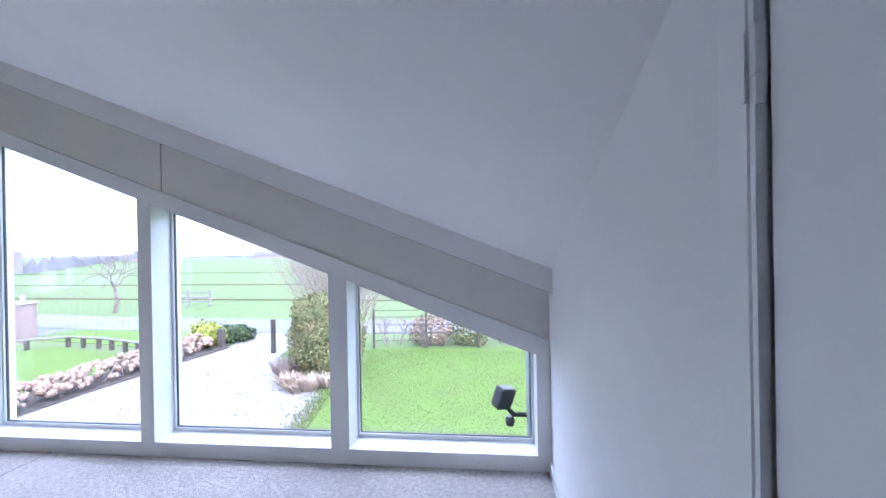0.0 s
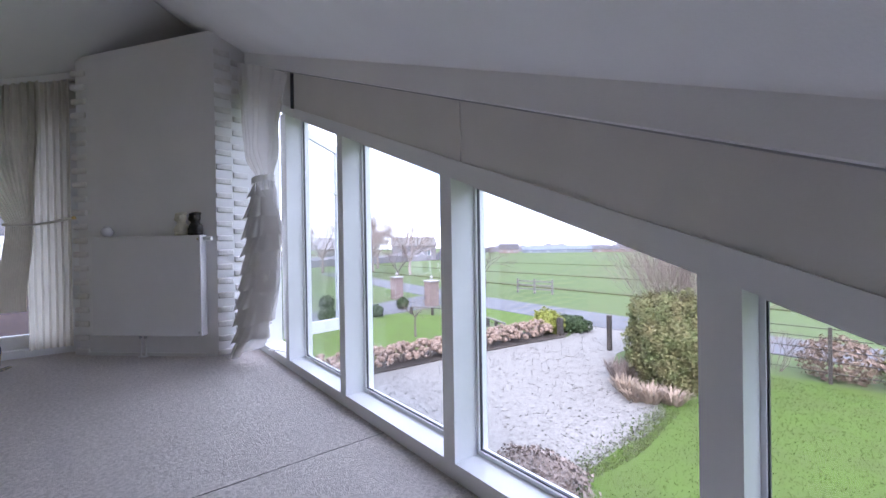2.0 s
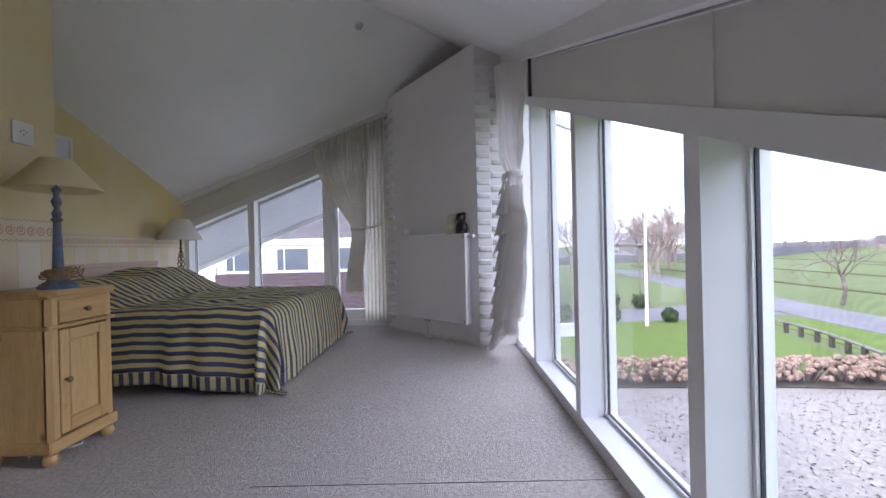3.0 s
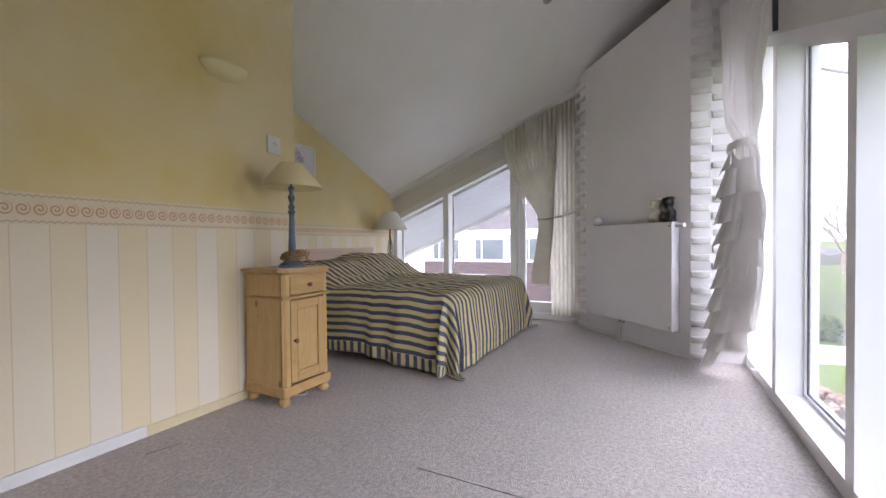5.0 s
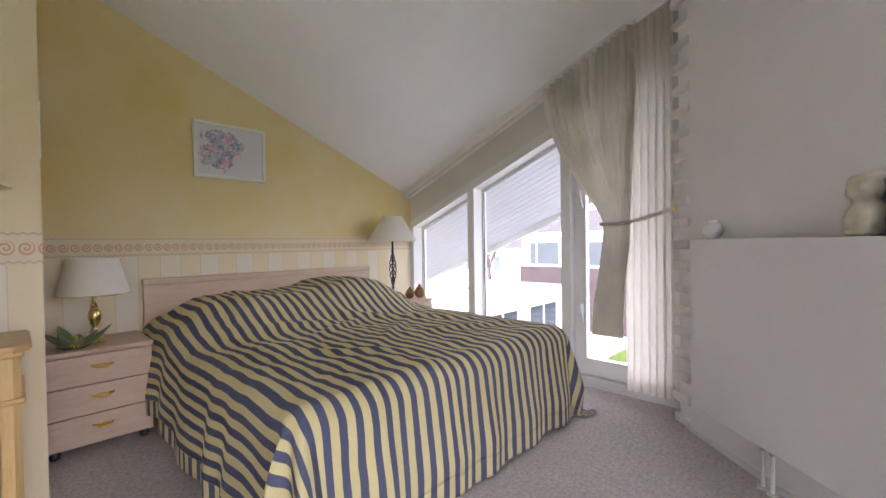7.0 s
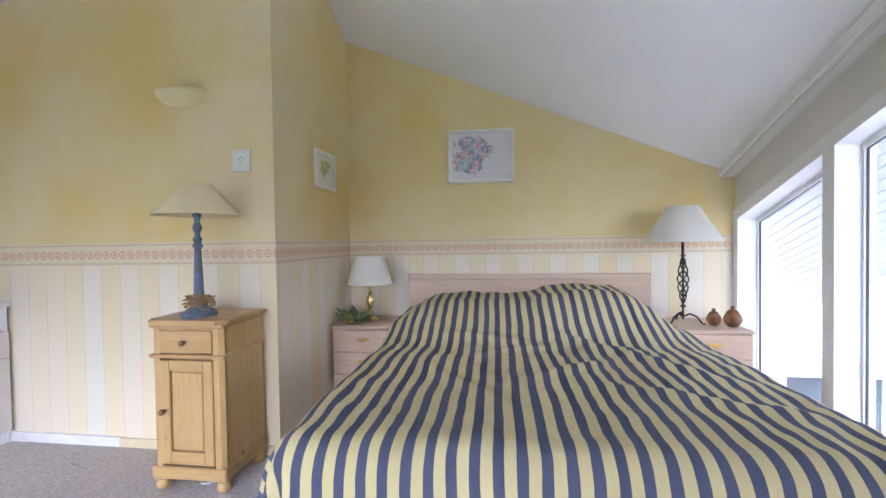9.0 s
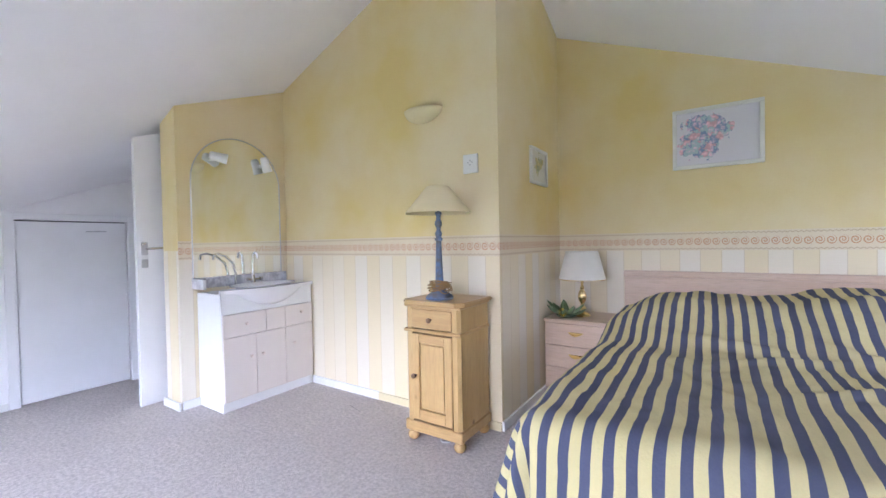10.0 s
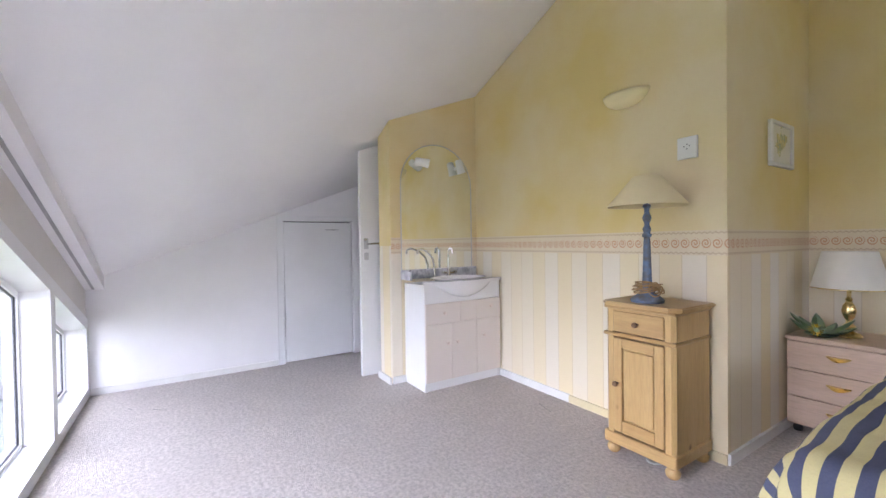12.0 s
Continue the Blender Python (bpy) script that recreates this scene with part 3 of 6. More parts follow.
box(bm, 0.05, 0.14, SD0 - 0.002, SD1 + 0.002, 0.0, SDH)
tagged(put("wall_cupboard_shade", bm, M_GASKET), "added board, dark for the unlit cupboard behind the low door", "wall", "", "structure")

# entrance door, open inwards, its head cut to the slope
ed = thing("entrance_door", "white flush door standing open, its top cut to the ceiling slope", "door", pose(-0.78, -2.66, 0))
bm = B()
ring = [(-0.02, 0.0, 0.012), (-0.02, 0.80, 0.012), (-0.02, 0.80, 1.893), (-0.02, 0.45, 2.025), (-0.02, 0.0, 2.025)]
slab(bm, ring, (0.04, 0, 0))
part("leaf", bm, M_TRIM, ed)
for z0, z1 in ((1.075, 1.165), (0.985, 1.045)):
    part("escutcheon", box(B(), -0.026, -0.02, 0.735, 0.775, z0, z1, 0.004), M_METAL, ed, "steel handle plate")
bm = B()
lever(bm, -0.022, 0.755, 1.12, -1)
part("handle", bm, M_METAL, ed, "steel lever handle")
bm = B()
for hz in (0.25, 1.7):
    lathe(bm, [(0.009, 0), (0.009, 0.09)], (-0.02, -0.005, hz), 8)
part("hinge", bm, M_METAL, ed)
bm = B()
box(bm, -0.86, -0.80, -2.72, -2.675, 0, 2.03)
box(bm, -0.05, 0.0, -2.72, -2.683, 0, 2.03)
tagged(put("door_1", bm, M_TRIM), "white door lining of the entrance", "doorway", "", "structure")

# ---- casement that stands open outside the first opening, with its stay ----
cz = 1.97
ca = thing("casement", "white glazed casement standing open outwards", "window", pose(-4.745, 0.20, 0.0, 0, 0, 10))
for nm, ring in (("stile", [(0, 0.0, 0.08), (0, 0.075, 0.08), (0, 0.075, 2.25), (0, 0.0, 2.28)]), ("stile", [(0, 0.605, 0.08), (0, 0.68, 0.08), (0, 0.68, 2.05), (0, 0.605, 2.075)]),
                 ("rail", [(0, 0.075, 0.08), (0, 0.605, 0.08), (0, 0.605, 0.20), (0, 0.075, 0.20)]), ("rail", [(0, 0.075, 2.17), (0, 0.605, 1.995), (0, 0.605, 2.075), (0, 0.075, 2.25)])):
    part(nm, slab(B(), ring, (0.05, 0, 0)), M_TRIM, ca)
pn = part("pane", slab(B(), [(0.02, 0.075, 0.20), (0.02, 0.605, 0.20), (0.02, 0.605, 1.995), (0.02, 0.075, 2.17)], (0.006, 0, 0)), M_GLASS, ca, "clear glass pane")
bm = B()
tube(bm, [(0.05, 0.64, 1.52), (0.09, 0.64, 1.52), (0.095, 0.60, 1.53), (0.095, 0.50, 1.56)], 0.009, 6)
part("handle", bm, M_METAL, ca, "grey casement lever")
st = thing("window_stay", "white window stay bar lying on the sill", "stay", pose(-4.22, 0.03, 0.072, 0, 0, 20))
bm = B()
box(bm, -0.16, 0.16, -0.009, 0.009, 0.012, 0.02, 0.002)
part("arm", bm, M_TRIM, st)
part("foot", box(B(), -0.18, -0.13, -0.02, 0.02, 0.0, 0.014, 0.003), M_TRIM, st)

# glazed terrace door in the west wall
gd = thing("terrace_door", "white glazed terrace door with sloping head, closed", "door", pose(0, 0, 0))
a, c = W_HOLES[2]
for nm, (p, q, zl, zh) in (("stile", (a + 0.004, a + 0.095, lambda u: 0.075, lambda u: w_head(u) - 0.004)), ("stile", (c - 0.095, c - 0.004, lambda u: 0.075, lambda u: w_head(u) - 0.004)),
                           ("rail", (a + 0.095, c - 0.095, lambda u: 0.075, lambda u: 0.20)), ("rail", (a + 0.095, c - 0.095, lambda u: w_head(u) - 0.10, lambda u: w_head(u) - 0.004))):
    part(nm, bar(B(), west, p, q, 0.06, 0.12, zl, zh), M_TRIM, gd)
pn = part("pane", bar(B(), west, a + 0.095, c - 0.095, 0.09, 0.096, lambda u: 0.20, lambda u: w_head(u) - 0.10), M_GLASS, gd, "clear glass pane")
for hz in (1.45, 0.58):
    bm = B()
    box(bm, XW - 0.06, XW - 0.045, -2.095, -2.065, hz - 0.03, hz + 0.05, 0.004)
    tube(bm, [(XW - 0.05, -2.08, hz + 0.03), (XW - 0.02, -2.08, hz + 0.03), (XW - 0.015, -2.075, hz + 0.01), (XW - 0.015, -2.055, hz - 0.10)], 0.009, 6)
    part("handle", bm, M_TRIM, gd, "white lever handle")

# ---- radiator on the chamfered wall ----
rad = thing("radiator", "white flat-panel radiator on the chamfered wall", "radiator", Matrix.LocRotScale(Vector((-4.80, -0.36, 0)) + dn * 0.085, Euler((0, 0, math.atan2(dn.y, dn.x))), None))
# local x runs along the wall, +y into the room
part("panel", box(B(), 0.0, 1.055, 0.075, 0.10, 0.20, 1.10, 0.005, 2), M_RAD, rad)
part("panel", box(B(), 0.01, 1.045, 0.022, 0.040, 0.21, 1.085, 0.004), M_RAD, rad)
part("side_cover", box(B(), 0.001, 0.008, 0.018, 0.075, 0.205, 1.10), M_RAD, rad)
part("side_cover", box(B(), 1.047, 1.054, 0.018, 0.075, 0.205, 1.10), M_RAD, rad)
bm = B()
for i in range(42):
    box(bm, 0.012 + i * 0.0247, 0.021 + i * 0.0247, 0.020, 0.074, 1.09, 1.098)
part("top_grille", bm, M_RAD, rad)
bm = B()
tube(bm, [(0.02, 0.078, 1.065), (0.02, 0.105, 1.065)], 0.011, 8)
part("plug", bm, M_METAL, rad, "dark metal plug")
bm = B()
tube(bm, [(0.02, 0.078, 0.235), (0.02, 0.105, 0.235)], 0.011, 8)
part("plug", bm, M_METAL, rad, "dark metal plugs")
bm = B()
tube(bm, [(0.0, 0.05, 1.07), (-0.075, 0.05, 1.07)], 0.018, 12)
part("valve_knob", bm, M_PLASTIC, rad, "white thermostat knob")
for px in (0.58, 0.63):
    bm = B()
    tube(bm, [(px, 0.055, 0.0), (px, 0.055, 0.21)], 0.008, 8)
    lathe(bm, [(0.022, 0.0), (0.022, 0.008)], (px, 0.055, 0), 12)
    part("pipe", bm, M_PLASTIC, rad)
    bm = B()
    lathe(bm, [(0.013, 0.0), (0.013, 0.03)], (px, 0.055, 0.17), 10)
    part("coupling", bm, M_METAL, rad)


def lump(bm, c, r, turn=0.0, square=0.0, seed=0.0):
    """A rounded mass; square pulls it towards a block."""
    before = len(bm.verts)
    bmesh.ops.create_icosphere(bm, subdivisions=3, radius=1.0)
    bm.verts.ensure_lookup_table()
    for v in bm.verts[before:]:
        p = v.co.copy()
        k = (abs(p.x) ** 4 + abs(p.y) ** 4 + abs(p.z) ** 4) ** 0.25
        p = p.lerp(p / k, square) * (1 + 0.07 * noise.noise(p * 2.5 + Vector((seed, 0, 0))))
        p = Vector((p.x * r[0], p.y * r[1], p.z * r[2]))
        p.rotate(Euler((0, turn, 0)))
        v.co = p + Vector(c)


def bust(name, label, material, broad):
    """A small statue: base, crouched shoulders and a heavy head, one plain mesh; it looks along -x."""
    bm = B()
    lump(bm, (0.0, 0, 0.012), (0.055 * broad, 0.045, 0.014), 0, 0.8)
    lump(bm, (0.004, 0, 0.055), (0.052 * broad, 0.044, 0.055), 0.12, 0.45, 1)
    lump(bm, (-0.026, 0, 0.040), (0.030, 0.038, 0.034), -0.3, 0.4, 2)
    lump(bm, (0.002, 0, 0.105), (0.032, 0.032, 0.026), 0, 0.3, 3)
    lump(bm, (-0.004, 0, 0.150), (0.042, 0.037, 0.042), 0, 0.55, 4)
    lump(bm, (-0.036, 0, 0.137), (0.020, 0.022, 0.020), 0.2, 0.4, 5)
    lump(bm, (0.004, 0, 0.180), (0.044, 0.039, 0.012), -0.1, 0.4, 6)
    for sy in (-1, 1):
        lump(bm, (0.012, 0.036 * sy, 0.148), (0.012, 0.007, 0.014), 0, 0.2, 7)
    ob = put(name, bm, material, None, "", True)
    skin = ob.modifiers.new("skin", "REMESH")
    skin.mode, skin.voxel_size, skin.use_smooth_shade = "VOXEL", 0.0045, True
    return tagged(ob, label, "statue")


for al, label, material, broad in ((0.165, "small dark bronze bust on the radiator", M_BUSTD, 1.0), (0.300, "small cream plaster bust on the radiator", M_BUSTL, 0.85)):
    o = bust("bust", label, material, broad)
    p = Vector((-4.80, -0.36, 1.10)) + dn * al + nn * 0.05
    o.matrix_world = Matrix.LocRotScale(p, Euler((0, 0, 0.80)), Vector((1.08, 1.08, 1.08)))
bm = B()
lathe(bm, [(0.02, 0), (0.042, 0.02), (0.050, 0.045), (0.040, 0.07), (0.022, 0.082), (0.028, 0.095), (0.024, 0.097), (0.018, 0.085)], (0, 0, 0), 20, True)
o = tagged(put("vase", bm, M_CERAM, None, "", True), "small round white ceramic vase on the radiator", "vase")
o.location = Vector((-4.80, -0.36, 1.10)) + dn * 1.03 + nn * 0.05


# ---- bed ----
BX0, BX1, BY0, BY1, BH = -5.435, -3.585, -3.89, -1.885, 0.575
bed = thing("bed", "double bed with a striped bedspread and beech headboard", "bed", pose(0, 0, 0))
part("base", box(B(), BX0 + 0.06, BX1 - 0.06, BY0 + 0.02, BY1 - 0.08, 0.08, 0.30, 0.01), M_PINK, bed)
for lx in (BX0 + 0.12, BX1 - 0.12):
    for ly in (BY0 + 0.1, BY1 - 0.16):
        part("leg", lathe(B(), [(0.03, 0), (0.035, 0.08)], (lx, ly, 0), 12), M_BLACK, bed)
part("mattress", box(B(), BX0 + 0.03, BX1 - 0.03, BY0, BY1 - 0.04, 0.30, 0.53, 0.04, 3), M_CURT, bed)
part("headboard", box(B(), -5.386, -3.591, -3.955, -3.925, 0.25, 0.885, 0.006, 2), M_PINK, bed, "pale beech laminate headboard")
part("headboard_trim", box(B(), -5.39, -3.587, -3.96, -3.915, 0.845, 0.892, 0.01, 2), M_PINK, bed)


def bed_height(x, y):
    """Top of the spread: pillows at the head, a soft crown, wrinkles."""
    z = BH + 0.012 * math.sin((x - BX0) * 1.77) + 0.016 * noise.noise(Vector((x * 2.2, y * 2.2, 0.3)))
    z += 0.013 * noise.noise(Vector((x * 7, y * 5 + x * 4, 4.0))) + 0.008 * noise.noise(Vector((x * 15 - y * 6, y * 11, 8.0)))
    head = max(0.0, min(1.0, (-2.95 - y) / 0.5))
    head = head * head * (3 - 2 * head)
    pill = 0.245 * math.exp(-((x + 4.86) / 0.40) ** 4) + 0.19 * math.exp(-((x + 4.08) / 0.42) ** 4)
    edge = max(0.0, min(1.0, (y + 3.93) / 0.16))
    z += head * pill * (0.55 + 0.45 * edge) * (1 + 0.10 * noise.noise(Vector((x * 5, y * 5, 9))))
    d = 0.0
    for k, (cx, cy, ang) in enumerate(((-4.75, -2.98, 0.5), (-4.4, -2.9, -0.35), (-4.95, -2.75, 0.8), (-4.2, -3.05, 0.2), (-4.6, -2.6, -0.6), (-5.0, -2.3, 0.3), (-4.1, -2.45, 0.9))):
        q = (x - cx) * math.sin(ang) + (y - cy) * math.cos(ang)
        along = (x - cx) * math.cos(ang) - (y - cy) * math.sin(ang)
        d += 0.022 * math.exp(-(q / 0.035) ** 2) * math.exp(-(along / 0.3) ** 2)
    return z + d


def spread_mesh():
    bm = B()
    uv = bm.loops.layers.uv.new("UVMap")
    DROP, R = 0.515, 0.09
    us = [BX0 - DROP + (BX1 - BX0 + 2 * DROP) * i / 150 for i in range(151)]
    vs = [BY0 - 0.02 + (BY1 - BY0 + 0.02 + DROP) * j / 140 for j in range(141)]
    grid, cloth = {}, {}

    def bend(d):
        """How far out and down a length d of cloth goes past the edge."""
        if d <= 0:
            return 0.0, 0.0
        q = min(d, R * math.pi / 2)
        return R * math.sin(q / R), R * (1 - math.cos(q / R)) + (d - q)

    for i, u in enumerate(us):
        for j, v in enumerate(vs):
            du = max(BX0 + R - u, u - (BX1 - R), 0.0)
            sx = -1 if u < (BX0 + BX1) / 2 else 1
            dv = max(v - (BY1 - R), 0.0)
            bx, by = min(max(u, BX0 + R), BX1 - R), min(v, BY1 - R)
            d = math.hypot(du, dv)
            z = bed_height(bx, by)
            if d > 0:
                out, down = bend(d)
                if du > dv:
                    down *= 1 - 0.11 * max(0.0, min(1.0, (BY1 - 0.35 - v) / 0.4)) * max(0.0, min(1.0, (v - BY0) / 0.7))
                ang = math.atan2(dv, du)
                along = v * 1.0 if du >= dv else u
                hang = min(1.0, down / 0.4)
                fold = 0.013 * hang * (math.sin(along * 19 + 3 * noise.noise(Vector((along * 2, 1, 2)))) + 0.7 * noise.noise(Vector((along * 6, down * 2, 7))))
                if du > 0.03 and dv > 0.03:
                    fold += 0.05 * hang * math.sin(ang * 8.0)
                out += fold + 0.05 * hang
                z -= down
                if z < 0.014:
                    out += (0.014 - z) * 0.55
                    z = 0.014 + 0.008 * (1 + noise.noise(Vector((u * 20, v * 20, 1))))
                x, y = bx + sx * out * math.cos(ang), by + out * math.sin(ang)
            else:
                x, y = bx, by
            grid[i, j] = bm.verts.new((x, y, z))
            cloth[i, j] = (u, v)
    for i in range(150):
        for j in range(140):
            ks = ((i, j), (i + 1, j), (i + 1, j + 1), (i, j + 1))
            f = bm.faces.new([grid[k] for k in ks])
            for lp, k in zip(f.loops, ks):
                lp[uv].uv = cloth[k]
            hem = j > 134 or i < 5 or i > 144
            f.material_index = 1 if hem else 0
            if hem and j <= 134:
                continue
            if hem:
                for lp, k in zip(f.loops, ks):
                    lp[uv].uv = (cloth[k][1], cloth[k][0])
    return bm


spread = thing("bedspread", "navy and straw striped bedspread draped over the bed to the floor", "bedspread", pose(0, 0, 0))
for nm, keep, material, label in (("cover", 0, M_STRIPE, ""), ("hem", 1, M_HEM, "gathered hem with stripes running across")):
    bm = spread_mesh()
    bmesh.ops.delete(bm, geom=[f for f in bm.faces if f.material_index != keep], context="FACES")
    for f in bm.faces:
        f.material_index = 0
    o = part(nm, bm, material, spread, label, True)
    o.modifiers.new("thick", "SOLIDIFY").thickness = 0.006


# ---- bedside units ----
def bedside(m, label):
    e = thing("bedside_cabinet", label, "nightstand", m, "pair of bedside cabinets")
    part("carcass", box(B(), -0.225, 0.225, -0.40, 0.0, 0.05, 0.535, 0.003), M_PINK, e)
    part("top", box(B(), -0.23, 0.23, -0.41, 0.022, 0.537, 0.56, 0.006, 2), M_PINK, e)
    for i in range(3):
        z = 0.062 + i * 0.158
        dr = part("drawer_front", box(B(), -0.221, 0.221, 0.001, 0.019, z, z + 0.152, 0.003), M_PINK, e)
        bm = B()
        pts = [(-0.05 + 0.1 * k / 10, 0.019 + 0.022 * math.sin(math.pi * k / 10), z + 0.098) for k in range(11)]
        slab(bm, pts, (0, 0, -0.006))
        slab(bm, [(x, y * 0.9 + 0.002, zz - 0.006 - 0.018 * math.sin(math.pi * k / 10)) for k, (x, y, zz) in enumerate(pts)][::-1] + [(x, 0.0195, zz - 0.006) for x, y, zz in pts][1:-1], (0, 0.004, 0))
        part("handle", bm, M_BRASS, dr, "brass shell pull")
    for cx in (-0.19, 0.19):
        for cy in (-0.05, -0.36):
            part("castor", lathe(B(), [(0.02, 0), (0.024, 0.02), (0.014, 0.05)], (cx, cy, 0), 10), M_BLACK, e)
    return e


bedside(pose(-3.335, -3.562, 0), "beech laminate bedside cabinet with three drawers")
bedside(pose(-5.630, -3.562, 0), "beech laminate bedside cabinet under the iron lamp")


# ---- lamps ----
def shade_mesh(r0, r1, z0, z1, seg=40):
    bm = B()
    lathe(bm, [(r0, z0), (r0 * 0.995, z0 + 0.004), (r1, z1), (r1 - 0.003, z1), (r0 - 0.006, z0 + 0.004), (r0 - 0.003, z0)], (0, 0, 0), seg, False)
    return bm


lb = thing("table_lamp", "brass table lamp with a white drum shade on the bedside cabinet", "lamp", pose(-3.33, -3.75, 0.56))
part("base", lathe(B(), [(0.055, 0), (0.058, 0.008), (0.050, 0.018), (0.022, 0.03), (0.016, 0.045), (0.03, 0.06), (0.016, 0.075), (0.013, 0.09), (0.024, 0.11), (0.032, 0.145), (0.026, 0.175), (0.013, 0.20), (0.018, 0.21), (0.010, 0.22), (0.010, 0.29)], (0, 0, 0), 24), M_BRASS, lb, "turned polished brass base", True)
part("shade", shade_mesh(0.165, 0.115, 0.275, 0.48), M_SHADEW, lb, "white fabric shade", True)
part("shade_rim", lathe(B(), [(0.167, 0.272), (0.167, 0.277)], (0, 0, 0), 40, False), M_BRASS, lb)

li = thing("table_lamp", "wrought iron table lamp with twisted cage and cream shade", "lamp", pose(-5.53, -3.75, 0.56))
for k in range(4):
    a0 = k * math.pi / 2
    bm = B()
    tube(bm, [(0.033 * math.sin(math.pi * i / 24) ** 0.8 * math.cos(a0 + 2.6 * math.pi * i / 24), 0.033 * math.sin(math.pi * i / 24) ** 0.8 * math.sin(a0 + 2.6 * math.pi * i / 24), 0.13 + 0.33 * i / 24) for i in range(25)], 0.005, 6)
    part("cage_bar", bm, M_IRON, li)
bm = B()
lathe(bm, [(0.007, 0.03), (0.007, 0.13)], (0, 0, 0), 8)
lathe(bm, [(0.007, 0.13), (0.006, 0.455), (0.022, 0.465), (0.01, 0.47), (0.009, 0.60)], (0, 0, 0), 10)
lathe(bm, [(0.018, 0.115), (0.018, 0.125)], (0, 0, 0), 10)
part("stem", bm, M_IRON, li)
for k in range(3):
    a0 = 0.5 + k * 2 * math.pi / 3
    bm = B()
    tube(bm, [(r * math.cos(a0), r * math.sin(a0), z) for r, z in ((0.005, 0.05), (0.04, 0.07), (0.08, 0.055), (0.105, 0.02), (0.115, 0.008), (0.13, 0.012))], 0.006, 6)
    part("foot", bm, M_IRON, li)
part("shade", shade_mesh(0.235, 0.095, 0.56, 0.80), M_SHADEW, li, "cream coolie fabric shade", True)

lbl = thing("table_lamp", "distressed blue turned wood lamp with a cream coolie shade", "lamp", pose(-2.832, -2.605, 0.803))
part("base", lathe(B(), [(0.078, 0), (0.08, 0.012), (0.070, 0.022), (0.045, 0.04), (0.036, 0.05), (0.04, 0.06), (0.022, 0.07), (0.023, 0.10), (0.015, 0.33), (0.022, 0.335), (0.023, 0.345), (0.015, 0.352), (0.021, 0.372), (0.012, 0.392), (0.012, 0.402), (0.021, 0.425), (0.020, 0.435), (0.012, 0.455), (0.013, 0.475), (0.020, 0.487), (0.017, 0.497), (0.007, 0.502), (0.007, 0.58)], (0, 0, 0), 28), M_BLUE, lbl, "turned blue-painted wooden stem", True)
part("shade", shade_mesh(0.188, 0.064, 0.488, 0.640, 48), M_SHADE, lbl, "cream pleated coolie shade", True)
bm = B()
random.seed(4)
# one length of cord: wound round the foot, then three loose loops
cord = []
for i in range(7 * 24):
    r0 = 0.058 + 0.012 * math.sin(i * 0.11 + 1.0)
    cord.append((r0 * math.cos(i / 24 * 6.283 + 2.6), r0 * math.sin(i / 24 * 6.283 + 2.6), 0.050 + 0.0018 * i / 6 + 0.009 * math.sin(i / 24 * 6.283 + i * 0.013)))
for reach, wide, lift in ((0.115, 0.030, 0.072), (0.100, -0.040, 0.060), (0.085, 0.025, 0.085)):
    cord += [(-0.045 - (reach - 0.045) * math.sin(math.pi * i / 12) * 0.8, 0.03 + wide * math.cos(math.pi * i / 12), lift + 0.022 * math.sin(2 * math.pi * i / 12)) for i in range(13)]
tube(bm, cord, 0.0035, 6)
part("cord", bm, M_CORD, lbl, "gold cord wound round the base")


# ---- pine pot cupboard ----
pc = thing("pine_cabinet", "antique honey pine pot cupboard with drawer and panelled door", "cabinet", pose(-2.845, -2.495, 0))
W2 = 0.185
part("plinth", box(B(), -W2 - 0.005, W2 + 0.005, -0.335, 0.005, 0.055, 0.115, 0.006), M_PINE_H, pc)
for cx in (-W2 + 0.03, W2 - 0.03):
    for cy in (-0.30, -0.03):
        part("foot", lathe(B(), [(0.022, 0), (0.032, 0.012), (0.034, 0.03), (0.025, 0.045), (0.03, 0.056)], (cx, cy, 0), 14), M_PINE, pc, "", True)
part("side", box(B(), -W2 + 0.004, -W2 + 0.022, -0.325, -0.02, 0.115, 0.772), M_PINE, pc)
part("side", box(B(), W2 - 0.022, W2 - 0.004, -0.325, -0.02, 0.115, 0.772), M_PINE, pc)
part("back", box(B(), -W2 + 0.022, W2 - 0.022, -0.325, -0.313, 0.115, 0.772), M_PINE, pc)
for sx in (-1, 1):
    bm = B()
    prism(bm, [(sx * (W2 - 0.004), -0.02), (sx * (W2 - 0.004), -0.03), (sx * (W2 - 0.05), -0.03), (sx * (W2 - 0.05), -0.002), (sx * (W2 - 0.022), -0.002)], 0.115, 0.772)
    part("corner_post", bm, M_PINE, pc)
part("moulding", box(B(), -W2 - 0.006, W2 + 0.006, -0.33, 0.006, 0.622, 0.642, 0.008, 2), M_PINE_H, pc)
part("cornice", box(B(), -W2 - 0.004, W2 + 0.004, -0.33, 0.004, 0.765, 0.782, 0.006), M_PINE_H, pc)
bm = B()
prism(bm, [(-W2 - 0.022, -0.335), (-W2 - 0.022, -0.02), (-W2 + 0.02, 0.025), (W2 - 0.02, 0.025), (W2 + 0.022, -0.02), (W2 + 0.022, -0.335)], 0.781, 0.803)
bmesh.ops.bevel(bm, geom=[e for e in bm.edges if abs(e.verts[0].co.z - e.verts[1].co.z) < 1e-4], offset=0.006, segments=2, affect="EDGES")
part("top", bm, M_PINE_H, pc, "chamfered pine top")
part("rail", box(B(), -W2 + 0.05, W2 - 0.05, -0.03, -0.004, 0.735, 0.765), M_PINE_H, pc)
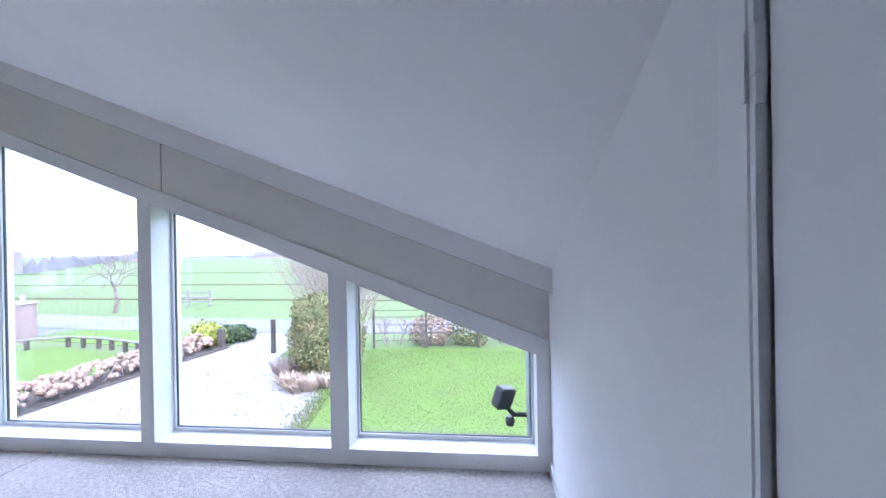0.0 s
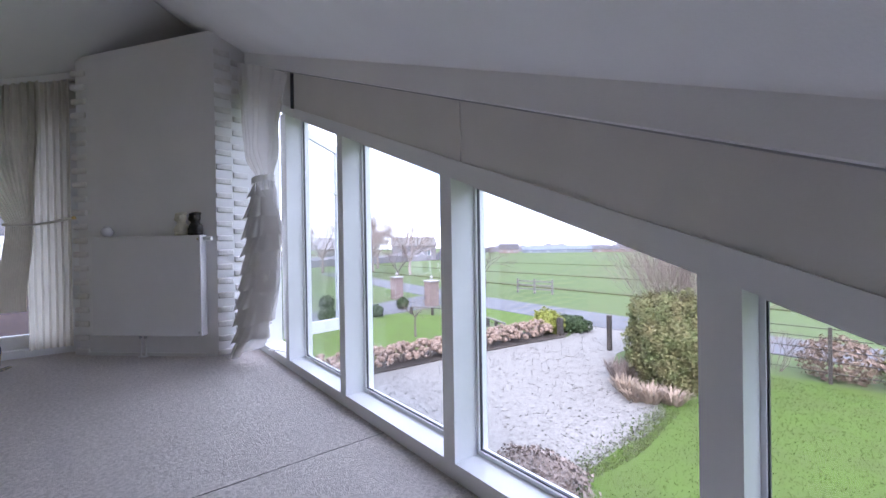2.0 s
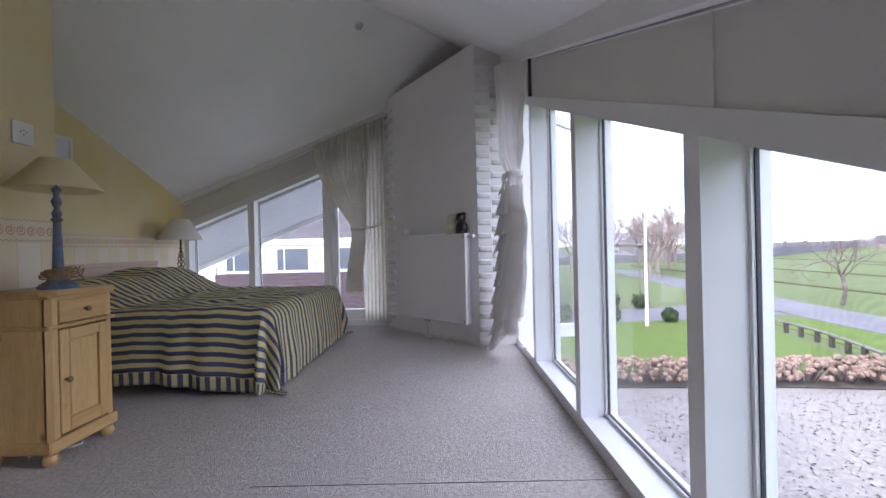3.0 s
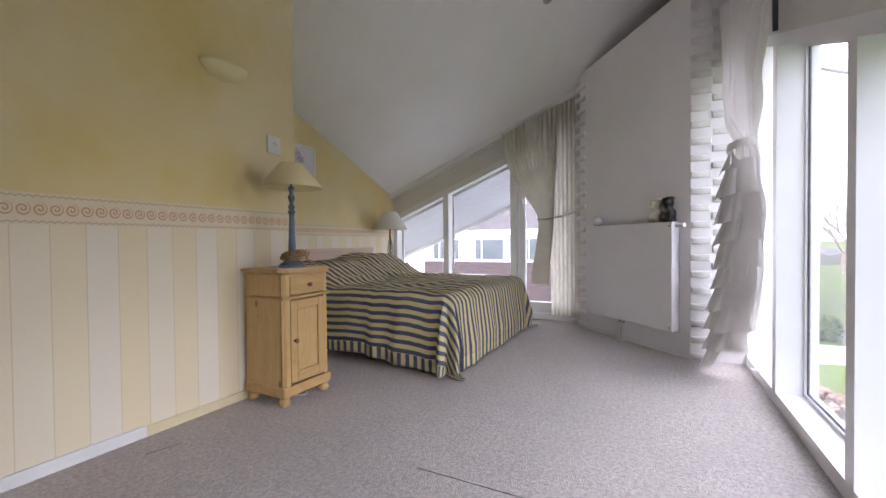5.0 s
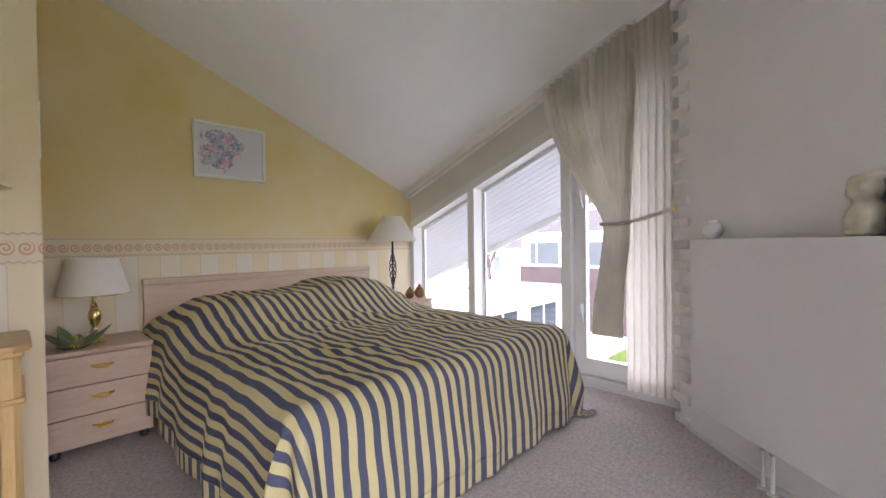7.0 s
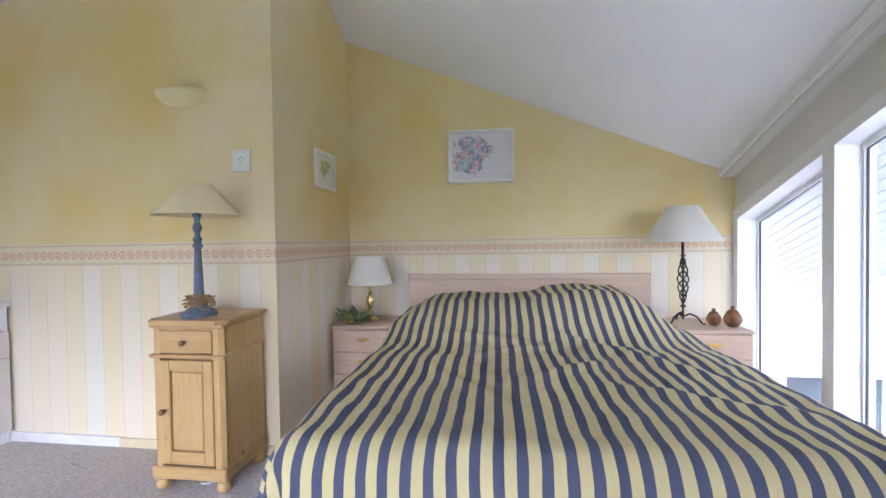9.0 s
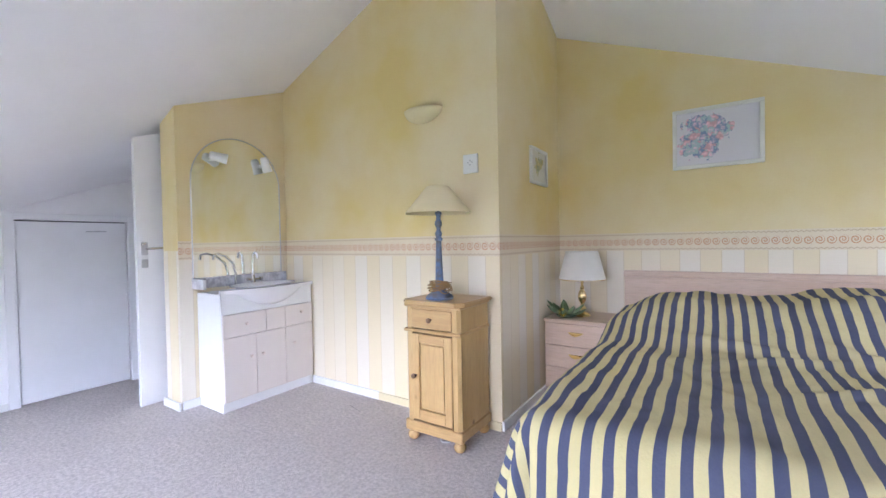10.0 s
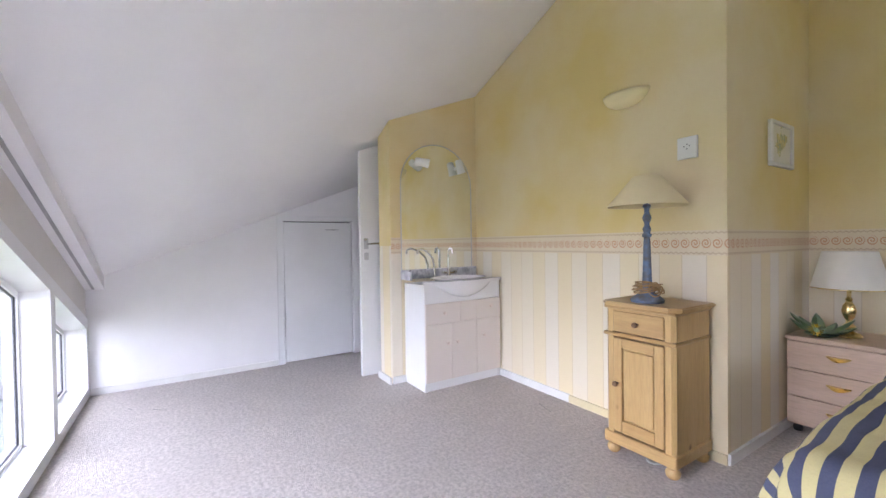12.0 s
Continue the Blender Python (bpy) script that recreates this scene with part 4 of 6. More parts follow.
dr = part("drawer_front", box(B(), -W2 + 0.052, W2 - 0.052, -0.03, 0.004, 0.648, 0.755, 0.004), M_PINE_H, pc)
part("knob", lathe(B(), [(0.006, 0), (0.008, 0.01), (0.014, 0.02), (0.013, 0.028), (0.004, 0.032)], (0, 0, 0), 14), M_KNOB, dr, "dark turned wooden knob", True).matrix_local = pose(0, 0.004, 0.70, -90)
dd = part("door", box(B(), -W2 + 0.052, W2 - 0.052, -0.03, -0.012, 0.128, 0.615), M_PINE, pc)
for p in (((-W2 + 0.053, -W2 + 0.10), (0.128, 0.615)), ((W2 - 0.10, W2 - 0.053), (0.128, 0.615)), ((-W2 + 0.10, W2 - 0.10), (0.128, 0.19)), ((-W2 + 0.10, W2 - 0.10), (0.565, 0.615))):
    (x0, x1), (z0, z1) = p
    part("door_rail", box(B(), x0, x1, -0.0121, 0.004, z0, z1, 0.003), M_PINE if z1 - z0 > 0.2 else M_PINE_H, dd)
part("door_panel", box(B(), -W2 + 0.108, W2 - 0.108, -0.0121, -0.002, 0.198, 0.557, 0.004), M_PINE, dd)
part("knob", lathe(B(), [(0.006, 0), (0.008, 0.01), (0.014, 0.02), (0.013, 0.028), (0.004, 0.032)], (0, 0, 0), 14), M_KNOB, dd, "dark turned wooden knob", True).matrix_local = pose(W2 - 0.076, 0.004, 0.38, -90)
cb = B()
tube(cb, [(-2.93 + 0.012 * i, -2.62 + 0.07 * math.sin(i * 0.33), 0.008) for i in range(17)], 0.005, 6)
tagged(put("power_cable", cb, M_PLASTIC), "white power cable lying under the pine cabinet", "cable")

# ---- washbasin unit ----
vb = thing("washbasin_unit", "cream vanity cabinet with a bow-fronted ceramic washbasin", "washbasin", pose(-1.08, -2.855, 0))
# local -x faces the room, y runs along the wall
part("side_panel", box(B(), -0.318, -0.004, 0.722, 0.741, 0.0, 0.80), M_VSIDE, vb, "white side panel")
part("side_panel", box(B(), -0.318, -0.004, 0.016, 0.034, 0.0, 0.80), M_VSIDE, vb)
part("plinth", box(B(), -0.312, -0.296, 0.034, 0.722, 0.0, 0.064), M_VSIDE, vb)
part("back_panel", box(B(), -0.02, -0.006, 0.034, 0.722, 0.064, 0.80), M_VSIDE, vb)


def bowed(y0, y1, z0, z1, depth, x=-0.322, n=24):
    bm = B()
    pts = [(x - depth * (1 - ((y0 + (y1 - y0) * i / n - 0.377) / 0.33) ** 2 if abs(y0 + (y1 - y0) * i / n - 0.377) < 0.33 else 0), y0 + (y1 - y0) * i / n) for i in range(n + 1)]
    prism(bm, pts + [(x + 0.018, y1), (x + 0.018, y0)], z0, z1)
    return bm


part("apron", bowed(0.016, 0.741, 0.665, 0.80, 0.012), M_VSIDE, vb, "white front apron")
for y0, y1, z0, z1, ky, kz in ((0.424, 0.739, 0.505, 0.660, 0.58, 0.585), (0.018, 0.265, 0.505, 0.660, 0.13, 0.60)):
    d = part("drawer_front", box(B(), -0.334, -0.318, y0, y1, z0, z1, 0.002), M_VAN, vb)
    part("knob", lathe(B(), [(0.005, 0), (0.006, 0.01), (0.012, 0.018), (0.009, 0.026)], (0, 0, 0), 12), M_PINKKNOB, d, "", True).matrix_local = pose(-0.334, ky, kz, 0, -90)
part("front_panel", box(B(), -0.334, -0.318, 0.267, 0.422, 0.505, 0.660, 0.001), M_VAN, vb)
for y0, y1, ky in ((0.506, 0.739, 0.55), (0.267, 0.504, 0.462), (0.018, 0.264, 0.20)):
    d = part("cupboard_door", box(B(), -0.334, -0.318, y0, y1, 0.070, 0.502, 0.002), M_VAN, vb)
    part("knob", lathe(B(), [(0.005, 0), (0.006, 0.01), (0.012, 0.018), (0.009, 0.026)], (0, 0, 0), 12), M_PINKKNOB, d, "", True).matrix_local = pose(-0.334, ky, 0.37 if ky < 0.3 else 0.35, 0, -90)
bm = bowed(0.004, 0.752, 0.802, 0.828, 0.07, -0.335)
part("worktop", bm, M_CERAM, vb, "white ceramic top with bowed front")
bm = B()
pr = [(0.97, 0.832), (1.0, 0.838), (0.96, 0.842), (0.86, 0.834), (0.80, 0.815), (0.60, 0.800), (0.2, 0.798)]
rings = []
for s, z in pr:
    rings.append([bm.verts.new((-0.245 + 0.150 * s * math.cos(2 * math.pi * k / 40), 0.378 + 0.255 * s * math.sin(2 * math.pi * k / 40), z + 0.004)) for k in range(40)])
for q, r in zip(rings, rings[1:]):
    for k in range(40):
        bm.faces.new((q[k], q[(k + 1) % 40], r[(k + 1) % 40], r[k]))
bm.faces.new(rings[-1])
part("bowl", bm, M_CERAM, vb, "oval white basin rim and bowl", True)
bm = B()
rows2 = [[bm.verts.new((-0.325 - 0.075 * math.cos(math.pi / 2 * j / 8) * max(0.0, 1 - ((0.377 - y) / 0.27) ** 2), y, 0.802 - 0.11 * math.sin(math.pi / 2 * j / 8) * max(0.0, 1 - ((0.377 - y) / 0.27) ** 2))) for y in [0.107 + 0.54 * i / 24 for i in range(25)]] for j in range(9)]
for q, r in zip(rows2, rows2[1:]):
    for k in range(24):
        bm.faces.new((q[k], q[k + 1], r[k + 1], r[k]))
part("bowl_underside", bm, M_CERAM, vb, "rounded front of the bowl", True)
part("backsplash", box(B(), -0.030, -0.004, 0.03, 0.775, 0.829, 0.905, 0.003), M_MARBLE, vb, "grey veined marble upstand")
part("backsplash_side", box(B(), -0.16, -0.030, 0.752, 0.775, 0.829, 0.90, 0.003), M_MARBLE, vb)
tp = part("mixer_tap", lathe(B(), [(0.024, 0), (0.024, 0.012), (0.017, 0.02), (0.016, 0.06), (0.012, 0.07)], (-0.075, 0.36, 0.829), 14), M_CHROME, vb, "chrome mixer tap", True)
bm = B()
tube(bm, [(-0.075, 0.36, 0.89), (-0.076, 0.36, 1.0), (-0.085, 0.36, 1.06), (-0.11, 0.36, 1.075), (-0.135, 0.36, 1.065), (-0.145, 0.36, 1.03)], 0.010, 10)
part("spout", bm, M_CHROME, tp, "", True)
for dy in (-0.06, 0.06):
    bm = B()
    tube(bm, [(-0.075, 0.36, 0.862), (-0.085, 0.36 + dy, 0.868)], 0.009, 8)
    lathe(bm, [(0.014, -0.012), (0.017, 0.0), (0.014, 0.014)], (-0.086, 0.36 + dy, 0.87), 8)
    part("cross_handle", bm, M_CHROME, tp)
bm = B()
tube(bm, [(-0.06, 0.49, 0.83), (-0.06, 0.49, 0.93), (-0.065, 0.51, 1.00), (-0.075, 0.57, 1.055), (-0.09, 0.63, 1.075), (-0.10, 0.665, 1.065), (-0.10, 0.672, 1.03)], 0.009, 10)
part("swan_spout", bm, M_CHROME, vb, "tall chrome swan-neck spout", True)
bm = B()
tube(bm, [(-0.05, 0.715, 0.83), (-0.05, 0.715, 0.90)], 0.012, 8)
part("tumbler", bm, M_BLACK, vb, "small dark bottle")

# arched mirror and its two double spots
mr = thing("mirror", "arched frameless mirror on the wall above the washbasin", "mirror", pose(-1.082, -2.44, 0))
arch = [(0.35, 0.906), (0.35, 1.60)] + [(0.35 * math.cos(math.pi * k / 28), 1.60 + 0.345 * math.sin(math.pi * k / 28)) for k in range(1, 28)] + [(-0.35, 1.60), (-0.35, 0.906)]
part("glass", slab(B(), [(-0.004, y, z) for y, z in arch], (0.004, 0, 0)), M_MIRROR, mr, "silvered mirror glass")
bm = B()
tube(bm, [(-0.004, y, z) for y, z in arch], 0.004, 6)
part("edge", bm, M_METAL, mr, "thin metal edge")
for y0, sgn in ((0.20, 1), (-0.19, -1)):
    e = thing("mirror_spot", "white adjustable spotlight clipped to the mirror", "spotlight", pose(-1.09, -2.44 + y0, 1.755), "mirror spots")
    part("mount", lathe(B(), [(0.022, 0), (0.022, 0.02)], (-0.012, 0, 0.0), 12), M_PLASTIC, e)
    bm = B()
    tube(bm, [(-0.01, 0, 0.01), (-0.045, 0.0, 0.015)], 0.006, 6)
    part("arm", bm, M_PLASTIC, e)
    h = part("head", lathe(B(), [(0.018, -0.062), (0.030, -0.05), (0.033, 0.0), (0.038, 0.056), (0.034, 0.058), (0.028, 0.038)], (0, 0, 0), 16), M_PLASTIC, e, "white bullet lamp head", True)
    h.matrix_local = look((-0.055, -0.02 * sgn, 0.02), (0.15, 0.42, 0.12)) if sgn > 0 else look((-0.06, 0.0, 0.015), (-0.06, 0.06, 0.2))

# ---- wall things ----
wl = thing("wall_lamp", "pale yellow plaster half-bowl uplighter on the wall", "wall lamp", pose(-2.565, YY, 1.905))
bm = B()
NR, NT = 8, 24
rows3 = []
for j in range(NR + 1):
    f = j / NR
    rr = math.sin(f * math.pi / 2)
    rows3.append([bm.verts.new((0.145 * rr * math.cos(math.pi * k / NT), 0.004 + 0.09 * rr * math.sin(math.pi * k / NT), 0.085 * (1 - math.cos(f * math.pi / 2)))) for k in range(NT + 1)])
for q, r in zip(rows3, rows3[1:]):
    for k in range(NT):
        bm.faces.new((q[k], q[k + 1], r[k + 1], r[k]))
bmesh.ops.remove_doubles(bm, verts=bm.verts[:], dist=1e-5)
sh = part("bowl", bm, M_SHELL, wl, "", True)
s2 = sh.modifiers.new("thick", "SOLIDIFY")
s2.thickness = 0.008

sk = thing("wall_socket", "white wall socket plate on the yellow wall", "socket", pose(-2.912, YY, 1.60))
part("plate", box(B(), -0.052, 0.052, 0.0, 0.012, -0.058, 0.058, 0.005, 2), M_PLASTIC, sk)
bm = B()
for q in ((-0.014, 0.008), (0.0, -0.006), (0.014, 0.008), (0.0, 0.018)):
    lathe(bm, [(0.003, 0), (0.003, 0.002)], (q[0], 0, 0), 8)
    for v in bm.verts[-16:]:
        v.co.y, v.co.z = v.co.z + 0.012, v.co.y + q[1]
part("contacts", bm, M_GASKET, sk)


def picture(name, label, m, w, h, fw, material):
    """Framed print; local x across, z up, +y into the room."""
    e = thing(name, label, "picture", m)
    for x0, x1, z0, z1 in ((-w / 2, w / 2, -h / 2, -h / 2 + fw), (-w / 2, w / 2, h / 2 - fw, h / 2), (-w / 2, -w / 2 + fw, -h / 2 + fw, h / 2 - fw), (w / 2 - fw, w / 2, -h / 2 + fw, h / 2 - fw)):
        part("frame_bar", box(B(), x0, x1, 0.0, 0.022, z0, z1, 0.003), M_FRAMEW, e)
    part("print", box(B(), -w / 2 + fw, w / 2 - fw, 0.004, 0.010, -h / 2 + fw, h / 2 - fw), material, e, "faded watercolour print of flowers")
    return e


M_PRINT = print_material("flower_print", 30, (0.065, 0.0, 0.0, 0.145), ((0.60, 0.36, 0.42), (0.21, 0.29, 0.47), (0.40, 0.52, 0.56)), (0.70, 0.68, 0.73))
M_PRINT2 = print_material("small_print", 30, (0.0, 0.0, 0.0, 0.07), ((0.40, 0.38, 0.16), (0.30, 0.34, 0.18), (0.55, 0.46, 0.15)), (0.70, 0.68, 0.60))
picture("picture", "white framed flower print on the headboard wall", pose(-4.162, YS, 1.802), 0.51, 0.41, 0.025, M_PRINT)
picture("picture", "small white framed flower print on the return wall", pose(XR, -3.50, 1.65, 0, 0, 90), 0.32, 0.255, 0.022, M_PRINT2)

# ---- ornaments on the bedside cabinets ----
for x, y, s in ((-5.70, -3.70, 0.92), (-5.795, -3.66, 1.1)):
    e = thing("lidded_pot", "small terracotta lidded pot on the bedside cabinet", "pot", Matrix.LocRotScale(Vector((x, y, 0.56)), None, Vector((s, s, s))), "pair of lidded pots")
    part("jar", lathe(B(), [(0.022, 0), (0.042, 0.02), (0.050, 0.045), (0.042, 0.072), (0.030, 0.08)], (0, 0, 0), 18), M_TERRA, e, "", True)
    part("lid", lathe(B(), [(0.034, 0.08), (0.034, 0.086), (0.022, 0.098), (0.010, 0.104), (0.013, 0.114), (0.008, 0.122), (0.002, 0.124)], (0, 0, 0), 18), M_TERRA, e, "", True)


def leaf_blade(bm, base, tip, width, cup):
    base, tip = Vector(base), Vector(tip)
    d = tip - base
    side = d.cross(Vector((0, 0, 1))).normalized()
    up = side.cross(d).normalized()
    n, prev = 8, None
    for i in range(n + 1):
        f = i / n
        wd = width * math.sin(math.pi * (0.12 + 0.88 * f)) ** 0.8 if f < 1 else 0.001
        mid = base + d * f + up * cup * math.sin(math.pi * f)
        row = [bm.verts.new(mid + side * wd * s + up * abs(s) * wd * 0.5) for s in (-1, -0.5, 0, 0.5, 1)]
        if prev:
            for k in range(4):
                bm.faces.new((prev[k], prev[k + 1], row[k + 1], row[k]))
        prev = row


orn = thing("leaf_ornament", "green ceramic leaf ornament with a small sunflower", "ornament", pose(-3.235, -3.66, 0.56))
random.seed(11)
for k in range(11):
    a0 = 2 * math.pi * k / 11 + random.uniform(-0.15, 0.15)
    ln, hh = random.uniform(0.11, 0.17), random.uniform(0.05, 0.12)
    bm = B()
    leaf_blade(bm, (0.02 * math.cos(a0), 0.02 * math.sin(a0), 0.015), (ln * math.cos(a0), min(ln * math.sin(a0), 0.1), hh), 0.03, -0.02)
    o = part("leaf", bm, M_GREEN, orn, "", True)
    o.modifiers.new("thick", "SOLIDIFY").thickness = 0.004
part("dish", lathe(B(), [(0.05, 0), (0.075, 0.012), (0.07, 0.016), (0.03, 0.01)], (0, 0, 0), 20), M_GREEN, orn)
bm = B()
for k in range(14):
    a0 = 2 * math.pi * k / 14
    leaf_blade(bm, (0.012 * math.cos(a0), 0.085, 0.045 + 0.012 * math.sin(a0)), (0.036 * math.cos(a0), 0.092, 0.045 + 0.036 * math.sin(a0)), 0.006, 0.0)
part("petals", bm, M_PETAL, orn, "yellow sunflower petals")
bm = B()
lathe(bm, [(0.014, 0), (0.012, 0.006), (0.004, 0.009)], (0, 0, 0), 14)
o = part("flower_heart", bm, M_GREEN, orn)
o.matrix_local = pose(0, 0.086, 0.045, -90)

# recessed spots in the ceiling slope
for x, y in ((-4.73, -1.46), (-4.25, -1.93), (-3.75, -2.42)):
    q = Vector((0.404, 0.400, -1)).normalized().to_track_quat("Z", "Y")
    e = thing("ceiling_spot", "small white recessed ceiling spot, unlit", "spotlight", Matrix.LocRotScale(Vector((x, y, roof_sw(x, y))), q, None), "ceiling spots")
    part("ring", lathe(B(), [(0.042, -0.004), (0.042, 0.004), (0.030, 0.008), (0.027, 0.0)], (0, 0, 0), 20, False), M_METAL, e)
    part("bulb", lathe(B(), [(0.027, -0.003), (0.022, 0.002), (0.004, 0.003)], (0, 0, 0), 16), M_METAL, e, "unlit lamp")


# ---- curtains ----
def cloth(name, rows_n, cols_n, f, material, parent, label=""):
    bm = B()
    g = [[bm.verts.new(f(i / cols_n, j / rows_n)) for i in range(cols_n + 1)] for j in range(rows_n + 1)]
    for q, r in zip(g, g[1:]):
        for k in range(cols_n):
            bm.faces.new((q[k], q[k + 1], r[k + 1], r[k]))
    o = part(name, bm, material, parent, label, True)
    return o


def smooth(a, c, k):
    k = max(0.0, min(1.0, k))
    return a + (c - a) * k * k * (3 - 2 * k)


# north curtain: gathered, tied at chest height, frilled edge
nc = thing("curtain", "white cotton curtain tied back, with layered frills", "curtain", pose(0, 0, 0))


# plan of the two edges of the cloth by height: z, west x, west y, east x, east y
NC = [(0.0, -4.74, -0.20, -4.40, -0.10), (0.30, -4.72, -0.19, -4.10, -0.06), (0.80, -4.64, -0.15, -3.97, -0.03), (1.15, -4.50, -0.145, -3.93, -0.03),
      (1.38, -4.33, -0.135, -3.99, -0.05), (1.53, -4.27, -0.12, -4.05, -0.06), (1.80, -4.56, -0.12, -3.86, -0.06), (2.40, -4.765, -0.12, -3.56, -0.06)]


def nc_edges(z):
    """West and east edge of the cloth at a height."""
    for p, q in zip(NC, NC[1:]):
        if z <= q[0]:
            k = (z - p[0]) / (q[0] - p[0])
            v = [smooth(a, c, k) for a, c in zip(p[1:], q[1:])]
            return Vector((v[0], v[1], 0)), Vector((v[2], v[3], 0))
    return Vector((NC[-1][1], NC[-1][2], 0)), Vector((NC[-1][3], NC[-1][4], 0))


def nc_at(u, z, out):
    """A point of the cloth: u across, out towards the room."""
    l, r = nc_edges(z)
    d = (r - l).normalized()
    p = l + (r - l) * u + Vector((d.y, -d.x, 0)) * out
    return (p.x, p.y, z)


def nc_f(u, v):
    top = roof_ne(-4.765 + 1.2 * u, -0.1) - 0.112
    z = top * (1 - v) + (0.02 + 0.50 * max(0.0, u - 0.25)) * v
    tight = 1 - 0.75 * math.exp(-((z - 1.53) / 0.16) ** 2)
    low = 0.5 if z < 1.5 else 1.0
    return nc_at(u, z, 0.01 + 0.06 * math.sin(math.pi * min(1.0, max(0.0, u))) * (0.45 + 0.55 * tight) + 0.034 * tight * low * math.sin(u * 40 + 2.5 * noise.noise(Vector((u * 5, z * 1.5, 0)))) + 0.015 * noise.noise(Vector((u * 9, z * 4, 3))))


cloth("drape", 70, 120, nc_f, M_CURT, nc)
random.seed(8)
for k in range(18):
    # overlapping tiers below the tie: a broad one, then a narrow gathered one over its middle
    z0 = 1.44 - 0.15 * (k // 2) - 0.04 * (k % 2)
    narrow = k % 2
    mid, half = (0.5 + random.uniform(-0.12, 0.10), 0.22 + 0.08 * random.random()) if narrow else (0.5, 0.48)
    hgt = random.uniform(0.17, 0.20) if narrow else random.uniform(0.20, 0.24)
    ph, sl, layer = random.uniform(0, 6), random.uniform(0.0, 0.05), 0.024 + 0.03 * narrow

    def fr(u, v, z0=z0, mid=mid, half=half, hgt=hgt, ph=ph, sl=sl, layer=layer, narrow=narrow):
        e = mid + (u - 0.5) * 2 * half * (0.86 + 0.14 * v)
        pleat = math.tanh(2.2 * math.sin(u * (11 if narrow else 9) + ph + 0.8 * math.sin(u * 5 + ph)))
        arch = math.sin(math.pi * min(1.0, max(0.0, e))) ** 0.6
        belly = 0.06 * arch
        z = z0 - hgt * v + sl * (u - 0.5) - 0.008 * v * pleat + 0.30 * max(0.0, e - 0.45) * max(0.0, 0.75 - z0)
        return nc_at(e, max(0.02, z), layer * arch + belly + (0.045 + 0.016 * pleat) * v * arch)

    cloth("frill", 8, 90, fr, M_CURT, nc)
for sg in (-1, 1):
    cloth("tie_bow", 6, 12, lambda u, v, sg=sg: nc_at(0.5 + sg * (0.04 + 0.42 * u) * (0.3 + 0.7 * v), 1.52 - 0.12 * v - 0.03 * u, 0.10 + 0.02 * math.sin(math.pi * u) * v), M_CURT, nc, "white tie bow")
cloth("tie_band", 6, 40, lambda u, v: (-4.16 + 0.135 * math.cos(2 * math.pi * u), -0.12 + 0.085 * math.sin(2 * math.pi * u), 1.555 - 0.05 * v + 0.012 * math.sin(2 * math.pi * u + 0.6)), M_CURT, nc, "white gathered tie band")
bm = B()
box(bm, -3.47, -3.455, -0.12, -0.10, 1.93, 2.17)
part("cover_end", bm, M_GASKET, nc, "dark rail end")

# west curtain: cream drape tied to the pier, with a sheer behind
wc = thing("curtain", "cream curtain tied back beside the terrace door", "curtain", pose(0, 0, 0))


def wc_edges(z):
    if z > 1.22:
        k = (z - 1.22) / 1.0
        return smooth(-1.83, -2.28, k ** 0.7), smooth(-1.65, -1.60, k)
    k = (1.22 - z) / 0.75
    return smooth(-1.83, -1.91, k), smooth(-1.65, -1.70, k)


def wc_f(u, v):
    y = -2.28 + 0.68 * u
    top = roof_sw(-5.87, y) - 0.066
    z = top * (1 - v) + 0.44 * v
    l, r = wc_edges(z)
    y = l + (r - l) * u
    tight = 1 - 0.6 * math.exp(-((z - 1.22) / 0.25) ** 2)
    return (-5.825 + 0.024 * tight * math.sin(u * 84 + 2 * noise.noise(Vector((u * 6, z, 5)))) + 0.012 * noise.noise(Vector((u * 9, z * 4, 1))), y, z)


cloth("drape", 60, 180, wc_f, M_CURTC, wc)
cloth("sheer", 40, 60, lambda u, v: (-5.88 + 0.022 * math.sin(u * 40), -1.70 + 0.30 * u, (roof_sw(-5.87, -1.70 + 0.30 * u) - 0.066) * (1 - v) + 0.075 * v), M_SHEER, wc, "white inner curtain")
bm = B()
tube(bm, [(-5.80, -1.84, 1.215), (-5.775, -1.72, 1.205), (-5.77, -1.55, 1.235), (-5.755, -1.42, 1.275), (-5.76, -1.37, 1.285)], 0.013, 8)
part("tie_cord", bm, M_CURTC, wc, "cream tie-back")
lathe(bm := B(), [(0.018, 0), (0.018, 0.02), (0.008, 0.03)], (-5.755, -1.375, 1.272), 10)
part("hook", bm, M_BRASS, wc)
# curtain rails
bm = B()
bar(bm, north, -4.78, -0.02, -0.045, -0.03, lambda u: roof_ne(u, -0.1) - 0.110, lambda u: roof_ne(u, -0.1) - 0.1055)
tagged(put("curtain_rail", bm, mat("rail_metal", (0.42, 0.42, 0.42), 0.5, 0.4, var=0.1)), "grey metal curtain rail under the cornice", "rail")
bm = B()
bar(bm, west, -3.97, -1.36, -0.085, -0.065, lambda u: roof_sw(XW + 0.1, u) - 0.078, lambda u: roof_sw(XW + 0.1, u) - 0.063)
tagged(put("curtain_rail", bm, M_PANEL), "thin pale curtain rail under the cornice", "rail")
# carpet seam and marks
bm = B()
slab(bm, [(-2.482, -1.5, 0.0005), (-2.478, -1.5, 0.0005), (-2.48, 0.0, 0.0005), (-2.484, 0.0, 0.0005)], (0, 0, 0.002))
